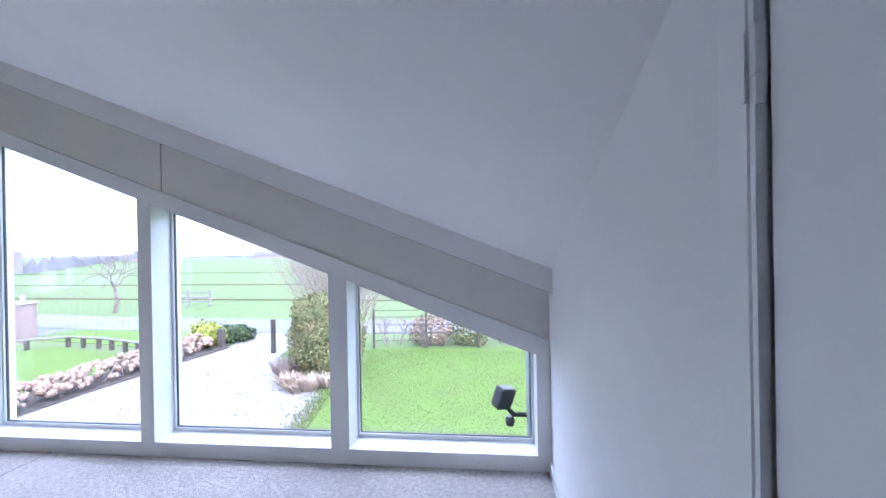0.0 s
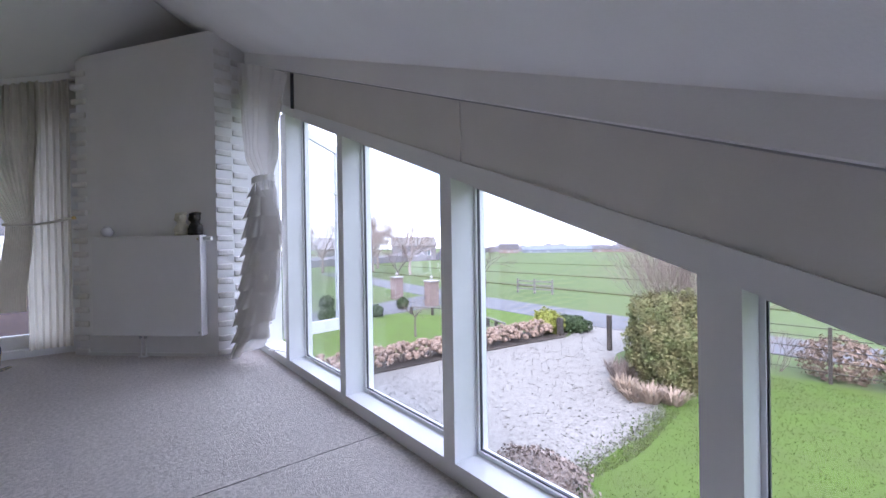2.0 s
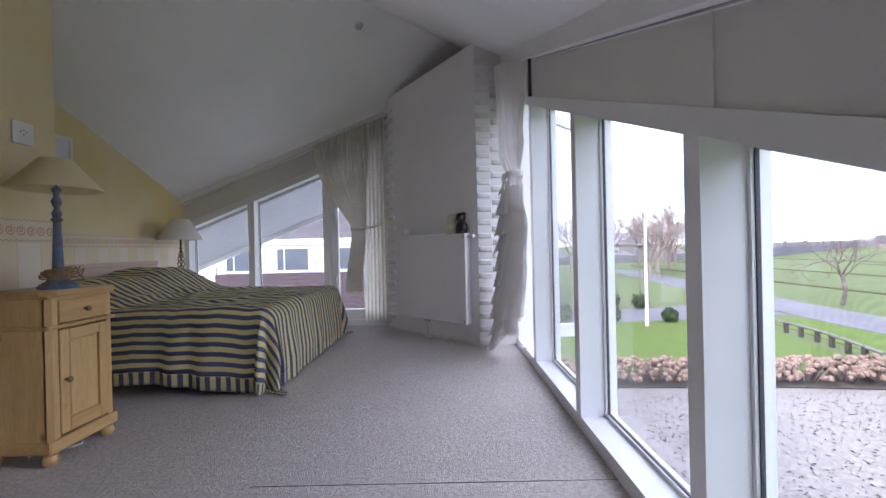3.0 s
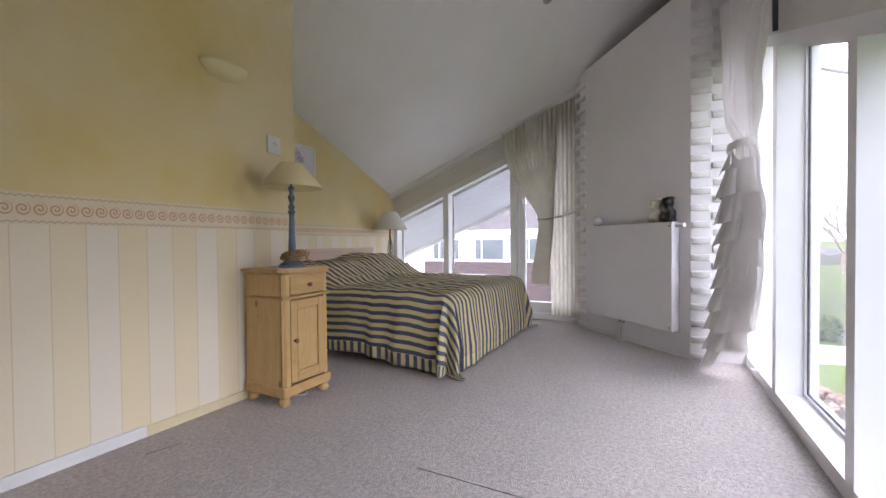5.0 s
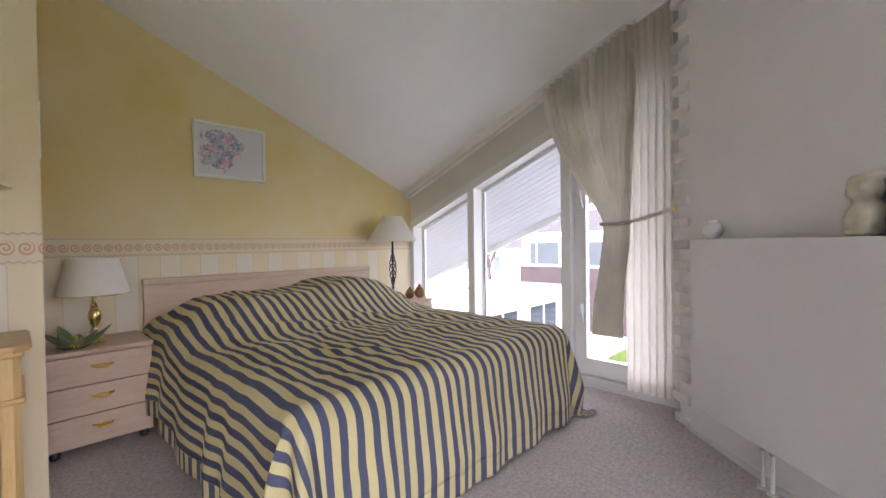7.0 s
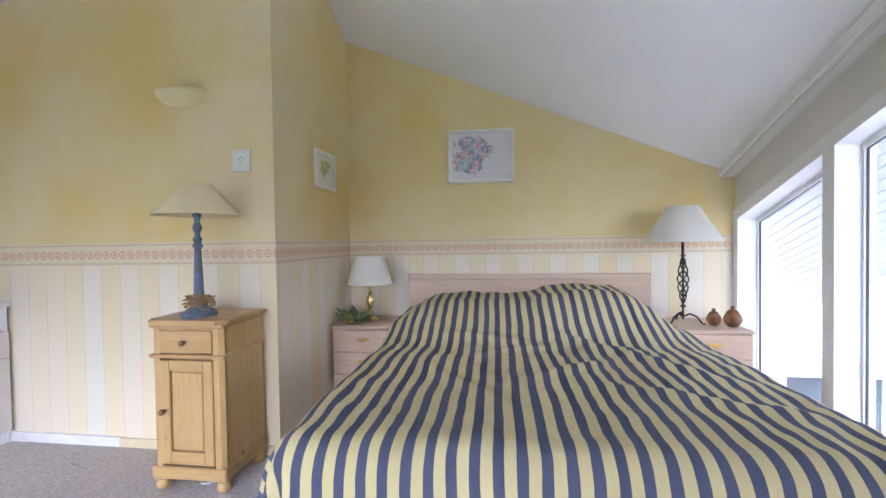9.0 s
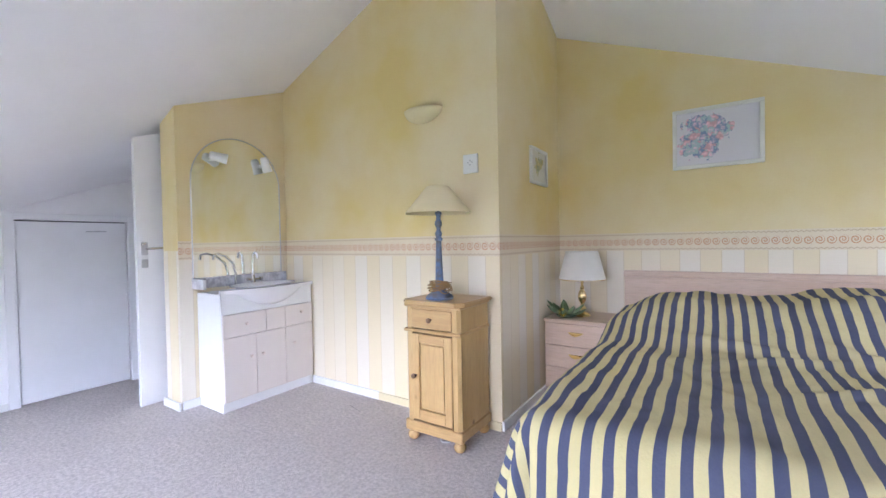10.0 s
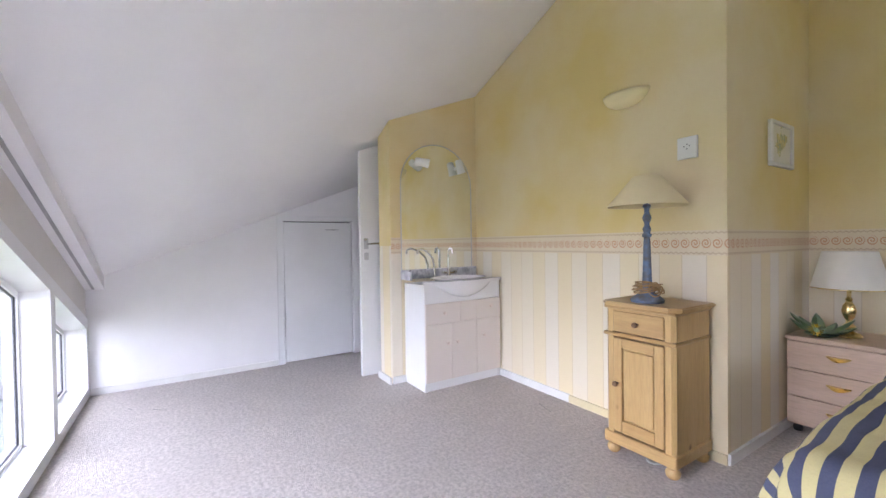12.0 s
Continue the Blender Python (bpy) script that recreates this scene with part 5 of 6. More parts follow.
tagged(put("carpet_seam", bm, mat("carpet_joint", (0.42, 0.385, 0.36), 0.95, var=0.3, scale=14, fine=200)), "thin dark joint between two carpet widths", "seam", "", "structure")

for (x0, y0), (x1, y1) in (((-0.66, -0.50), (-0.59, -0.42)), ((-2.16, -2.62), (-2.02, -2.66)), ((-0.52, -0.30), (-0.47, -0.27))):
    bm = B()
    d = Vector((y0 - y1, x1 - x0, 0)).normalized() * 0.004
    slab(bm, [(x0, y0, 0.0005), (x1, y1, 0.0005), (x1 + d.x, y1 + d.y, 0.0005), (x0 + d.x, y0 + d.y, 0.0005)], (0, 0, 0.002))
    tagged(put("carpet_mark", bm, bpy.data.materials["carpet_joint"]), "short dark crease in the carpet", "mark", "", "structure")


# ---- outdoors ----
GZ = -2.8
M_GRASS = mat("lawn_grass", (0.080, 0.125, 0.026), 0.95, var=0.2, scale=1.3, fine=9, bump=0.15, second=(0.085, 0.115, 0.034), spec=0.1)
M_FIELD = mat("meadow_grass", (0.085, 0.118, 0.044), 0.95, var=0.15, scale=0.06, fine=3, bump=0.2, second=(0.105, 0.12, 0.060), spec=0.1)
M_GRAVEL = mat("pale_gravel", (0.26, 0.245, 0.225), 0.95, var=0.2, scale=16.0, fine=45, bump=0.2, spec=0.1)
M_ROAD = mat("grey_asphalt", (0.115, 0.115, 0.125), 0.9, var=0.12, scale=0.6, fine=40, bump=0.2)
M_SOIL = mat("dark_soil", (0.07, 0.055, 0.045), 0.95, var=0.3, scale=3, fine=40, bump=0.6)
M_BARK = mat("grey_bark", (0.17, 0.135, 0.12), 0.9, var=0.3, scale=6, fine=40, bump=0.4)
M_TWIG = mat("reddish_twigs", (0.27, 0.215, 0.185), 0.9, var=0.3, scale=6, fine=40, bump=0.2)
M_CONIF = mat("conifer_foliage", (0.105, 0.125, 0.042), 0.85, var=0.35, scale=2.5, fine=20, bump=0.2, second=(0.165, 0.135, 0.060))
M_BALL = mat("box_foliage", (0.045, 0.075, 0.022), 0.85, var=0.35, scale=4, fine=30, bump=0.3)
M_HYDR = mat("dried_hydrangea_heads", (0.20, 0.135, 0.10), 0.95, var=0.3, scale=5, fine=40, bump=0.4, second=(0.25, 0.19, 0.15))
M_DRYG = mat("dry_grass_tufts", (0.40, 0.31, 0.235), 0.95, var=0.25, scale=5, fine=40)
# brown brick, its colour lightened and dulled to stand for haze
M_PILLAR = mat("haze_lightened_brick", (0.22, 0.165, 0.15), 0.9, var=0.2, scale=6, fine=24, bump=0.4)
M_CONC = mat("grey_concrete_cap", (0.33, 0.32, 0.31), 0.9, var=0.15, scale=6, fine=40, bump=0.2)
M_DWOOD = mat("dark_weathered_wood", (0.06, 0.05, 0.042), 0.85, var=0.25, scale=6, fine=50, bump=0.3)
M_PALEW = mat("grey_weathered_rail", (0.17, 0.16, 0.15), 0.85, var=0.2, scale=6, fine=50, bump=0.3)
M_STUCCO = mat("grey_green_stucco", (0.22, 0.26, 0.23), 0.95, var=0.15, scale=5, fine=50, bump=0.4)
# white boards toned down to blue-grey; the underside's shade is in this colour
M_SOFFIT = mat("shade_greyed_soffit_board", (0.56, 0.57, 0.60), 0.5, var=0.03, scale=2, fine=60, bump=0.03)
M_FASCIA = mat("white_fascia", (0.80, 0.80, 0.81), 0.5, var=0.04, scale=1.5, fine=30, bump=0.03)
M_ROOFW = mat("pale_flat_roof", (0.46, 0.465, 0.48), 0.85, var=0.1, scale=0.6, fine=20, bump=0.2)
M_TILE = mat("dark_roof_tiles", (0.075, 0.07, 0.075), 0.8, var=0.2, scale=2, fine=12, bump=0.4)
M_SIDING = mat("purple_brown_siding", (0.075, 0.055, 0.06), 0.8, var=0.15, scale=2, fine=20, stretch=(1, 1, 6), bump=0.3)
M_DARKGL = mat("dark_house_glass", (0.10, 0.12, 0.14), 0.08, var=0.1, scale=0.8, bump=0.0)
# distance haze is put into this grey; the air itself stays clear
M_HAZE = mat("haze_tinted_far", (0.20, 0.19, 0.205), 1.0, var=0.15, scale=0.08, fine=0.8, bump=0.0, spec=0.0)
M_BARN = mat("blue_grey_barn_roof", (0.15, 0.17, 0.20), 0.8, var=0.1, scale=0.3, bump=0.0)
M_YELL = mat("yellow_green_foliage", (0.26, 0.28, 0.05), 0.85, var=0.3, scale=5, fine=30)
M_BANK = mat("rough_bank_grass", (0.075, 0.095, 0.040), 0.95, var=0.25, scale=0.8, fine=6, bump=0.3, second=(0.10, 0.095, 0.055), spec=0.1)
M_WATER = mat("pale_ditch_water", (0.55, 0.58, 0.62), 0.1, var=0.05, scale=0.4, bump=0.05)


def sheet(name, pts, z, material, label, category):
    bm = B()
    slab(bm, [(x, y, GZ - 0.05) for x, y in pts], (0, 0, 0.05 + z))
    return tagged(put(name, bm, material), label, category, "", "structure")


bm = B()
box(bm, -900, 900, -700, 1100, GZ - 2, GZ)
tagged(put("ground", bm, M_FIELD), "flat green meadows reaching the horizon", "ground", "", "structure")
sheet("lawn", [(-20.4, -6), (-12.9, -6), (-12.7, 6), (-12.2, 11.6), (-18, 13.0), (-20.4, 11)], 0.02, M_GRASS, "mown green lawn with a rounded edge", "lawn")
sheet("lawn", [(-1.6, 0.4), (-2.6, 1.7), (-3.4, 2.9), (-4.0, 4.0), (-4.4, 5.0), (-4.45, 6.0), (-4.35, 7.0), (-4.45, 8.0), (-4.8, 8.9), (-5.2, 9.6), (-5.2, 13.2), (14, 14.5), (14, 0.4)], 0.02, M_GRASS, "bright green mown lawn beside the house", "lawn")
sheet("lawn", [(-20.0, 14.2), (-12.6, 12.9), (-11.6, 13.6), (-11.2, 15.2), (-12.5, 15.9), (-20.3, 16.4)], 0.022, M_GRASS, "grass verge between bed and road", "verge")
sheet("road", [(-60, 22.5), (-20.5, 16.6), (-9, 15.9), (30, 16.5), (30, 19.7), (-9, 19.2), (-22, 20.2), (-60, 26.3)], 0.015, M_ROAD, "narrow grey asphalt lane", "road")
sheet("gravel_drive", [(-11.45, -7), (-11.40, 4), (-11.15, 8), (-10.75, 11), (-10.4, 13.2), (-10.9, 14.6), (-12.0, 15.95), (-7.2, 15.85), (-7.9, 13.6), (-7.8, 12.2), (-7.1, 10.6), (-6.3, 9.4), (-4.6, 9.5), (-4.2, 8.9), (-3.9, 8.0), (-3.8, 7.0), (-3.9, 6.0), (-3.8, 5.0), (-3.4, 4.0), (-2.8, 2.9), (-2.0, 1.7), (-1.0, 0.3), (-2.2, -7)], 0.012, M_GRAVEL, "pale gravel drive sweeping to the lane", "drive")
sheet("pavement", [(-24.2, -6), (-20.42, -6), (-20.42, 11), (-21.3, 16.5), (-26.2, 17.2), (-24.4, 11)], 0.012, M_ROAD, "grey paved entrance drive", "drive")
sheet("flower_bed", [(-12.75, -6), (-11.47, -6), (-11.42, 4), (-11.17, 8), (-10.8, 10.9), (-10.45, 13.1), (-10.9, 14.0), (-12.1, 12.6), (-12.35, 10), (-12.7, 6)], 0.04, M_SOIL, "dark soil flower bed along the drive", "flower bed")
sheet("water", [(-15.0, 27.8), (-10.2, 28.6), (-9.5, 29.6), (-13, 29.2)], 0.01, M_WATER, "pale strip of ditch water", "ditch")
for y0, x0, x1 in ((24.8, -70, 30), (38, -90, 40), (62, -110, 60)):
    bm = B()
    slab(bm, [(x0, y0 + 6, GZ), (x1, y0, GZ), (x1, y0 + 0.9, GZ), (x0, y0 + 6.9, GZ)], (0, 0, 0.10))
    tagged(put("ditch_bank", bm, M_BANK), "rough dark ditch bank across the meadow", "ditch", "", "structure")


def leaves(name, n, place, size, material, parent=None, seed=1, label=""):
    """Many small two-triangle leaves as one mesh; place(rng) gives a point and an outward way."""
    rng = np.random.default_rng(seed)
    vs, fs = [], []
    for i in range(n):
        p, o = place(rng)
        s = size * rng.uniform(0.5, 1.4)
        q = Vector(o + rng.normal(0, 0.6, 3)).to_track_quat("Z", "Y")
        a0 = rng.uniform(0, 6.28)
        for k in range(4):
            r = s * (1.0 if k % 2 == 0 else 0.45)
            vs.append(Vector(p) + q @ Vector((r * math.cos(a0 + k * math.pi / 2), r * math.sin(a0 + k * math.pi / 2), 0.15 * s * (k % 2))))
        fs.append((4 * i, 4 * i + 1, 4 * i + 2, 4 * i + 3))
    me = bpy.data.meshes.new(name)
    me.from_pydata([tuple(v) for v in vs], [], fs)
    me.materials.append(material)
    ob = new(name, me)
    if parent:
        ob.parent = parent
    if label:
        ob["label"] = label
    return ob


def blob(c, r, lump=0.25, sd=0.0):
    """A random point near the skin of a lumpy ellipsoid."""
    c, r = np.array(c), np.array(r)

    def f(rng):
        d = rng.normal(0, 1, 3)
        d /= np.linalg.norm(d)
        k = 1 + lump * noise.noise(Vector(d * 2.6) + Vector((sd, 0, 0))) - abs(rng.normal(0, 0.16)) + (0.12 * rng.uniform() if rng.uniform() < 0.15 else 0)
        return c + d * r * k, d
    return f


def shrub(name, label, c, r, n, size, material, seed, group="", core=True):
    e = thing(name, label, "shrub", pose(c[0], c[1], GZ), group)
    if core:
        bm = B()
        bmesh.ops.create_icosphere(bm, subdivisions=3, radius=1)
        for v in bm.verts:
            k = 0.70 + 0.25 * noise.noise(v.co * 2.6 + Vector((seed, 0, 0)))
            v.co = Vector((v.co.x * r[0] * k, v.co.y * r[1] * k, max(c[2] - GZ + v.co.z * r[2] * k, 0.0)))
        part("inner_growth", bm, material, e)
    leaves("foliage", n, blob((0, 0, c[2] - GZ), r, 0.25, seed), size, material, e, seed)
    return e


def branches(bm, p, d, ln, r, depth, rng, spread, up=0.15):
    q = p + d * ln
    mid = (p + q) / 2 + Vector(rng.normal(0, 0.05 * ln, 3))
    tube(bm, [p, mid, q], r, 5 if depth > 2 else 3, r * 0.68)
    if depth == 0:
        return
    for k in range(3 if depth > 1 else 4):
        nd = (d + Vector(rng.normal(0, spread, 3)) + Vector((0, 0, up))).normalized()
        start = q if k < 2 else p + d * ln * rng.uniform(0.5, 0.9)
        branches(bm, start, nd, ln * rng.uniform(0.62, 0.85), r * 0.6, depth - 1, rng, spread, up)


def tree(x, y, h, depth, seed, label, trunk=0.3, spread=0.45, material=None, group=""):
    rng = np.random.default_rng(seed)
    e = thing("tree", label, "tree", pose(x, y, GZ), group)
    bm = B()
    tl = h * trunk
    tube(bm, [(0, 0, 0), (0.02 * h * rng.normal(), 0, tl * 0.5), (0, 0, tl)], 0.028 * h, 8, 0.018 * h)
    part("trunk", bm, material or M_BARK, e)
    bm = B()
    for k in range(5):
        a0 = k * 1.257 + rng.uniform(-0.3, 0.3)
        branches(bm, Vector((0, 0, tl * rng.uniform(0.85, 1.0))), Vector((math.cos(a0) * spread * 1.6, math.sin(a0) * spread * 1.6, 1)).normalized(), h * 0.23, (0.014 if material else 0.010) * h, depth, rng, spread)
    part("crown", bm, material or M_BARK, e, "bare winter branches")
    return e


# trees by the lane and in the far gardens
tree(-24.0, 21.8, 4.6, 4, 3, "small bare pollarded tree beside the lane", 0.38, 0.5)
tree(-33.0, 19.5, 4.2, 4, 5, "small bare tree beside the lane", 0.38, 0.5)
for k, (x, y, h) in enumerate(((-52, 26, 9), (-57, 30, 10), (-48, 31, 8), (-62, 24, 10), (-44, 14, 7.5), (-50, 8, 8), (-41, 3, 7), (-66, 36, 9), (-58, 17, 9), (-46, 22, 7))):
    tree(x, y, h, 5, 20 + k, "tall bare tree in a hazy row of gardens", 0.25, 0.42, M_TWIG, "far garden trees")
# far tree lines and hazy buildings, their haze put into the colour
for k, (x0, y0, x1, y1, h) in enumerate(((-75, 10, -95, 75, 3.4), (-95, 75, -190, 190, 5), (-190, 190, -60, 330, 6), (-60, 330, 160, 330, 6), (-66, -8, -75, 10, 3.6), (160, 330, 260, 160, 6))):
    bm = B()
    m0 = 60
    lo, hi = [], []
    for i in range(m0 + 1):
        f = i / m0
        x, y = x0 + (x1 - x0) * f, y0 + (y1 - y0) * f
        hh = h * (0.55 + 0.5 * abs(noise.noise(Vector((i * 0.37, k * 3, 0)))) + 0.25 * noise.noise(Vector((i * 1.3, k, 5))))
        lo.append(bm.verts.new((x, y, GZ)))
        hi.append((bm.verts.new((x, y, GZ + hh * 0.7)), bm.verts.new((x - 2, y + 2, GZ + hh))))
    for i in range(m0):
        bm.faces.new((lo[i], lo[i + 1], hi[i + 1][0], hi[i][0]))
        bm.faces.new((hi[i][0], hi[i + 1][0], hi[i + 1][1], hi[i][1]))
    tagged(put("backdrop", bm, M_HAZE), "distant line of bare trees, haze put into its grey", "treeline", "", "structure")


def house(name, label, m, w, d, h, rh, wallm, roofm, wins=3):
    """A simple house: walls, gabled roof along x, windows in front."""
    e = thing(name, label, "building", m)
    part("wall", box(B(), -w / 2, w / 2, -d / 2, d / 2, 0, h), wallm, e)
    bm = B()
    ring = [(-w / 2 - 0.3, -d / 2 - 0.3, h), (-w / 2 - 0.3, d / 2 + 0.3, h), (-w / 2 - 0.3, 0, h + rh)]
    slab(bm, ring, (w + 0.6, 0, 0))
    part("roof", bm, roofm, e)
    for k in range(wins):
        x = -w / 2 + w * (k + 0.5) / wins
        wn2 = part("window", box(B(), x - 0.5, x + 0.5, -d / 2 - 0.06, -d / 2 - 0.01, h * 0.35, h * 0.8), M_FASCIA, e)
        part("pane", box(B(), x - 0.42, x + 0.42, -d / 2 - 0.08, -d / 2 - 0.061, h * 0.35 + 0.08, h * 0.8 - 0.08), M_DARKGL, wn2)
    return e


house("barn", "long low farm shed with a blue-grey roof, far off", pose(-128, 176, GZ, 0, 0, 40), 34, 10, 1.6, 2.0, M_BARN, M_BARN, 4)
house("barn", "long low farm shed with a dark roof, far off", pose(-105, 196, GZ, 0, 0, 40), 26, 9, 1.4, 1.4, M_PILLAR, M_TILE, 4)
house("farmhouse", "small farmhouse with a steep roof, far off", pose(-146, 160, GZ, 0, 0, 40), 10, 8, 1.9, 3.0, M_PILLAR, M_TILE, 3)
# these two houses take pale greys that stand for haze
house("house", "far house between bare trees, paled to look hazy", pose(-88, 40, GZ, 0, 0, 70), 12, 9, 3.6, 2.6, M_PALEW, M_HAZE, 3)
house("house", "far house between bare trees, haze put into its greys", pose(-98, 66, GZ, 0, 0, 60), 12, 9, 4.2, 2.6, M_HAZE, M_PALEW, 3)


# gate pillars with stone caps and finials
def pillar(x, y, label):
    e = thing("gate_pillar", label, "pillar", pose(x, y, GZ), "entrance pillars")
    part("shaft", box(B(), -0.33, 0.33, -0.33, 0.33, 0, 1.55), M_PILLAR, e)
    part("cap", box(B(), -0.39, 0.39, -0.39, 0.39, 1.55, 1.65, 0.03), M_CONC, e)
    part("finial", lathe(B(), [(0.05, 1.65), (0.04, 1.72), (0.12, 1.82), (0.06, 1.93), (0.02, 1.98)], (0, 0, 0), 10), M_CONC, e)


pillar(-21.4, 14.6, "brown brick gate pillar with a pale cap")
pillar(-26.0, 14.9, "brown brick gate pillar with a pale cap and finial")
# street lamps, flagpole
for x, y in ((-26.6, 11.6), (-43, 20)):
    e = thing("street_lamp", "slim grey street lamp with a flat head", "street lamp", pose(x, y, GZ))
    part("pole", lathe(B(), [(0.06, 0), (0.05, 1.2), (0.035, 3.5)], (0, 0, 0), 10), M_PALEW, e)
    part("head", lathe(B(), [(0.05, 3.45), (0.22, 3.60), (0.25, 3.66), (0.05, 3.72)], (0, 0, 0), 14), M_PALEW, e)
e = thing("flagpole", "white flagpole standing in the lawn", "flagpole", pose(-19.3, 8.4, GZ))
part("pole", lathe(B(), [(0.075, 0), (0.06, 2), (0.045, 4.75)], (0, 0, 0), 12), M_FASCIA, e)
part("knob", lathe(B(), [(0.02, 4.75), (0.07, 4.80), (0.02, 4.87)], (0, 0, 0), 10), M_BRASS, e)

# clipped balls
for k, (x, y, r) in enumerate(((-21.6, 12.5, 0.38), (-20.15, 9.9, 0.36), (-20.4, 7.2, 0.45), (-24.7, 9.0, 0.48), (-24.5, 10.6, 0.45), (-20.6, 5.0, 0.5))):
    shrub("box_ball", "clipped round box shrub beside the paved drive", (x, y, GZ + r * 0.9), (r, r, r), 900, 0.06, M_BALL, 60 + k, "clipped balls")

# big conifer and its neighbours by the drive
shrub("conifer_bush", "large dense olive-green conifer bush", (-5.2, 10.2, GZ + 1.18), (1.12, 1.0, 1.42), 26000, 0.05, M_CONIF, 31)
shrub("conifer_bush", "dense olive-green bush beside the lawn", (-5.05, 10.85, GZ + 0.85), (0.8, 0.7, 0.95), 12000, 0.05, M_CONIF, 33)
e = thing("bare_shrub", "tall bare pinkish twiggy shrub behind the conifer", "shrub", pose(-5.2, 11.5, GZ))
bm = B()
rng = np.random.default_rng(5)
for k in range(150):
    a0, s0 = rng.uniform(0, 6.28), rng.uniform(0.1, 0.5)
    branches(bm, Vector((0.3 * math.cos(a0), 0.3 * math.sin(a0), 0)), Vector((s0 * math.cos(a0), s0 * math.sin(a0), 1)).normalized(), 1.95, 0.010, 2, rng, 0.22)
part("stems", bm, M_TWIG, e)


def tuft(name, label, x, y, h, n, seed, material, rad=0.45):
    rng = np.random.default_rng(seed)
    vs, fs = [], []
    for i in range(n):
        a0, r0 = rng.uniform(0, 6.28), rad * math.sqrt(rng.uniform(0, 1)) * 0.5
        b0 = np.array((r0 * math.cos(a0), r0 * math.sin(a0), 0))
        tip = b0 + np.array((math.cos(a0) * rng.uniform(0.1, rad), math.sin(a0) * rng.uniform(0.1, rad), h * rng.uniform(0.6, 1.1)))
        w = np.array((-math.sin(a0), math.cos(a0), 0)) * 0.012
        mid = b0 * 0.4 + tip * 0.6 + np.array((0, 0, 0.1 * h))
        vs += [b0 - w, b0 + w, mid + w, mid - w, tip]
        fs += [(5 * i, 5 * i + 1, 5 * i + 2, 5 * i + 3), (5 * i + 3, 5 * i + 2, 5 * i + 4)]
    me = bpy.data.meshes.new(name)
    me.from_pydata([tuple(v) for v in vs], [], fs)
    me.materials.append(material)
    ob = new(name, me)
    ob.location = (x, y, GZ)
    return tagged(ob, label, "grass tuft")


for k, (x, y, h) in enumerate(((-6.3, 9.6, 0.65), (-5.8, 8.95, 0.38), (-5.1, 8.75, 0.42), (-4.7, 9.0, 0.36), (-6.1, 10.0, 0.6), (-5.4, 8.6, 0.28))):
    tuft("dry_grass", "dry reddish ornamental grass tuft at the bush", x, y, h, 170, 70 + k, M_DRYG if k not in (0, 4) else M_TWIG, 0.4)

# hydrangea hedge along the drive: mounds of dried heads
rng = np.random.default_rng(12)
for k in range(13):
    y = 1.6 + k * 0.90
    x = -11.95 + 0.04 * max(0, y - 3) + 0.03 * max(0, y - 7) ** 1.3
    e = thing("hydrangea", "dried brown hydrangea mound beside the gravel drive", "shrub", pose(x, y, GZ), "hydrangea hedge")
    bm = B()
    for q in range(85):
        a0, rr = rng.uniform(0, 6.28), math.sqrt(rng.uniform(0, 1))
        px, py = 0.62 * rr * math.cos(a0), 0.60 * rr * math.sin(a0)
        pz = 0.62 * math.sqrt(max(0.05, 1 - rr * rr * 0.8)) * rng.uniform(0.75, 1.1)
        before = len(bm.verts)
        bmesh.ops.create_icosphere(bm, subdivisions=1, radius=rng.uniform(0.055, 0.10), matrix=Matrix.Translation((px, py, pz)))
        bm.verts.ensure_lookup_table()
        for v in bm.verts[before:]:
            v.co += Vector(rng.normal(0, 0.012, 3))
    part("flower_heads", bm, M_HYDR, e)
    bm = B()
    for q in range(40):
        a0, rr = rng.uniform(0, 6.28), math.sqrt(rng.uniform(0, 1))
        tube(bm, [(0.2 * rr * math.cos(a0), 0.2 * rr * math.sin(a0), 0), (0.6 * rr * math.cos(a0), 0.58 * rr * math.sin(a0), 0.55)], 0.008, 3)
    part("stems", bm, M_TWIG, e)
shrub("shrub", "yellow-green leafy shrub at the end of the bed", (-11.5, 13.4, GZ + 0.45), (0.7, 0.6, 0.55), 1500, 0.09, M_YELL, 44)
shrub("shrub", "low green shrub where the drive meets the lane", (-11.1, 14.5, GZ + 0.25), (0.9, 0.8, 0.4), 1500, 0.08, M_BALL, 45)
shrub("hydrangea", "dead brown shrub below the window beside the gravel", (-4.75, 4.2, GZ + 0.10), (0.85, 0.55, 0.30), 2200, 0.045, M_TWIG, 46)
tree(-14.6, 8.6, 1.7, 3, 51, "tiny bare weeping tree in the bed", 0.55, 0.7)

# low rail with posts across the lawn's end
e = thing("low_fence", "low wooden rail fence with dark posts on the lawn", "fence", pose(0, 0, GZ))
pts = [(-19.6, 11.8), (-17.4, 13.1), (-15.8, 12.9), (-14.2, 12.45), (-12.6, 11.9)]
for a, c in zip(pts, pts[1:]):
    bm = B()
    tube(bm, [(*a, 0.42), (*c, 0.42)], 0.05, 6)
    part("rail", bm, M_PALEW, e)
    for f in (0.0, 0.5):
        x, y = a[0] + (c[0] - a[0]) * f, a[1] + (c[1] - a[1]) * f
        part("post", box(B(), x - 0.06, x + 0.06, y - 0.06, y + 0.06, 0, 0.42), M_DWOOD, e)
# gate posts, field gate, wire fence with a brown hedge
e = thing("gate_post", "dark wooden gate post at the drive's mouth", "post", pose(-8.2, 12.5, GZ))
part("post", box(B(), -0.07, 0.07, -0.07, 0.07, 0, 1.25, 0.01), M_DWOOD, e)
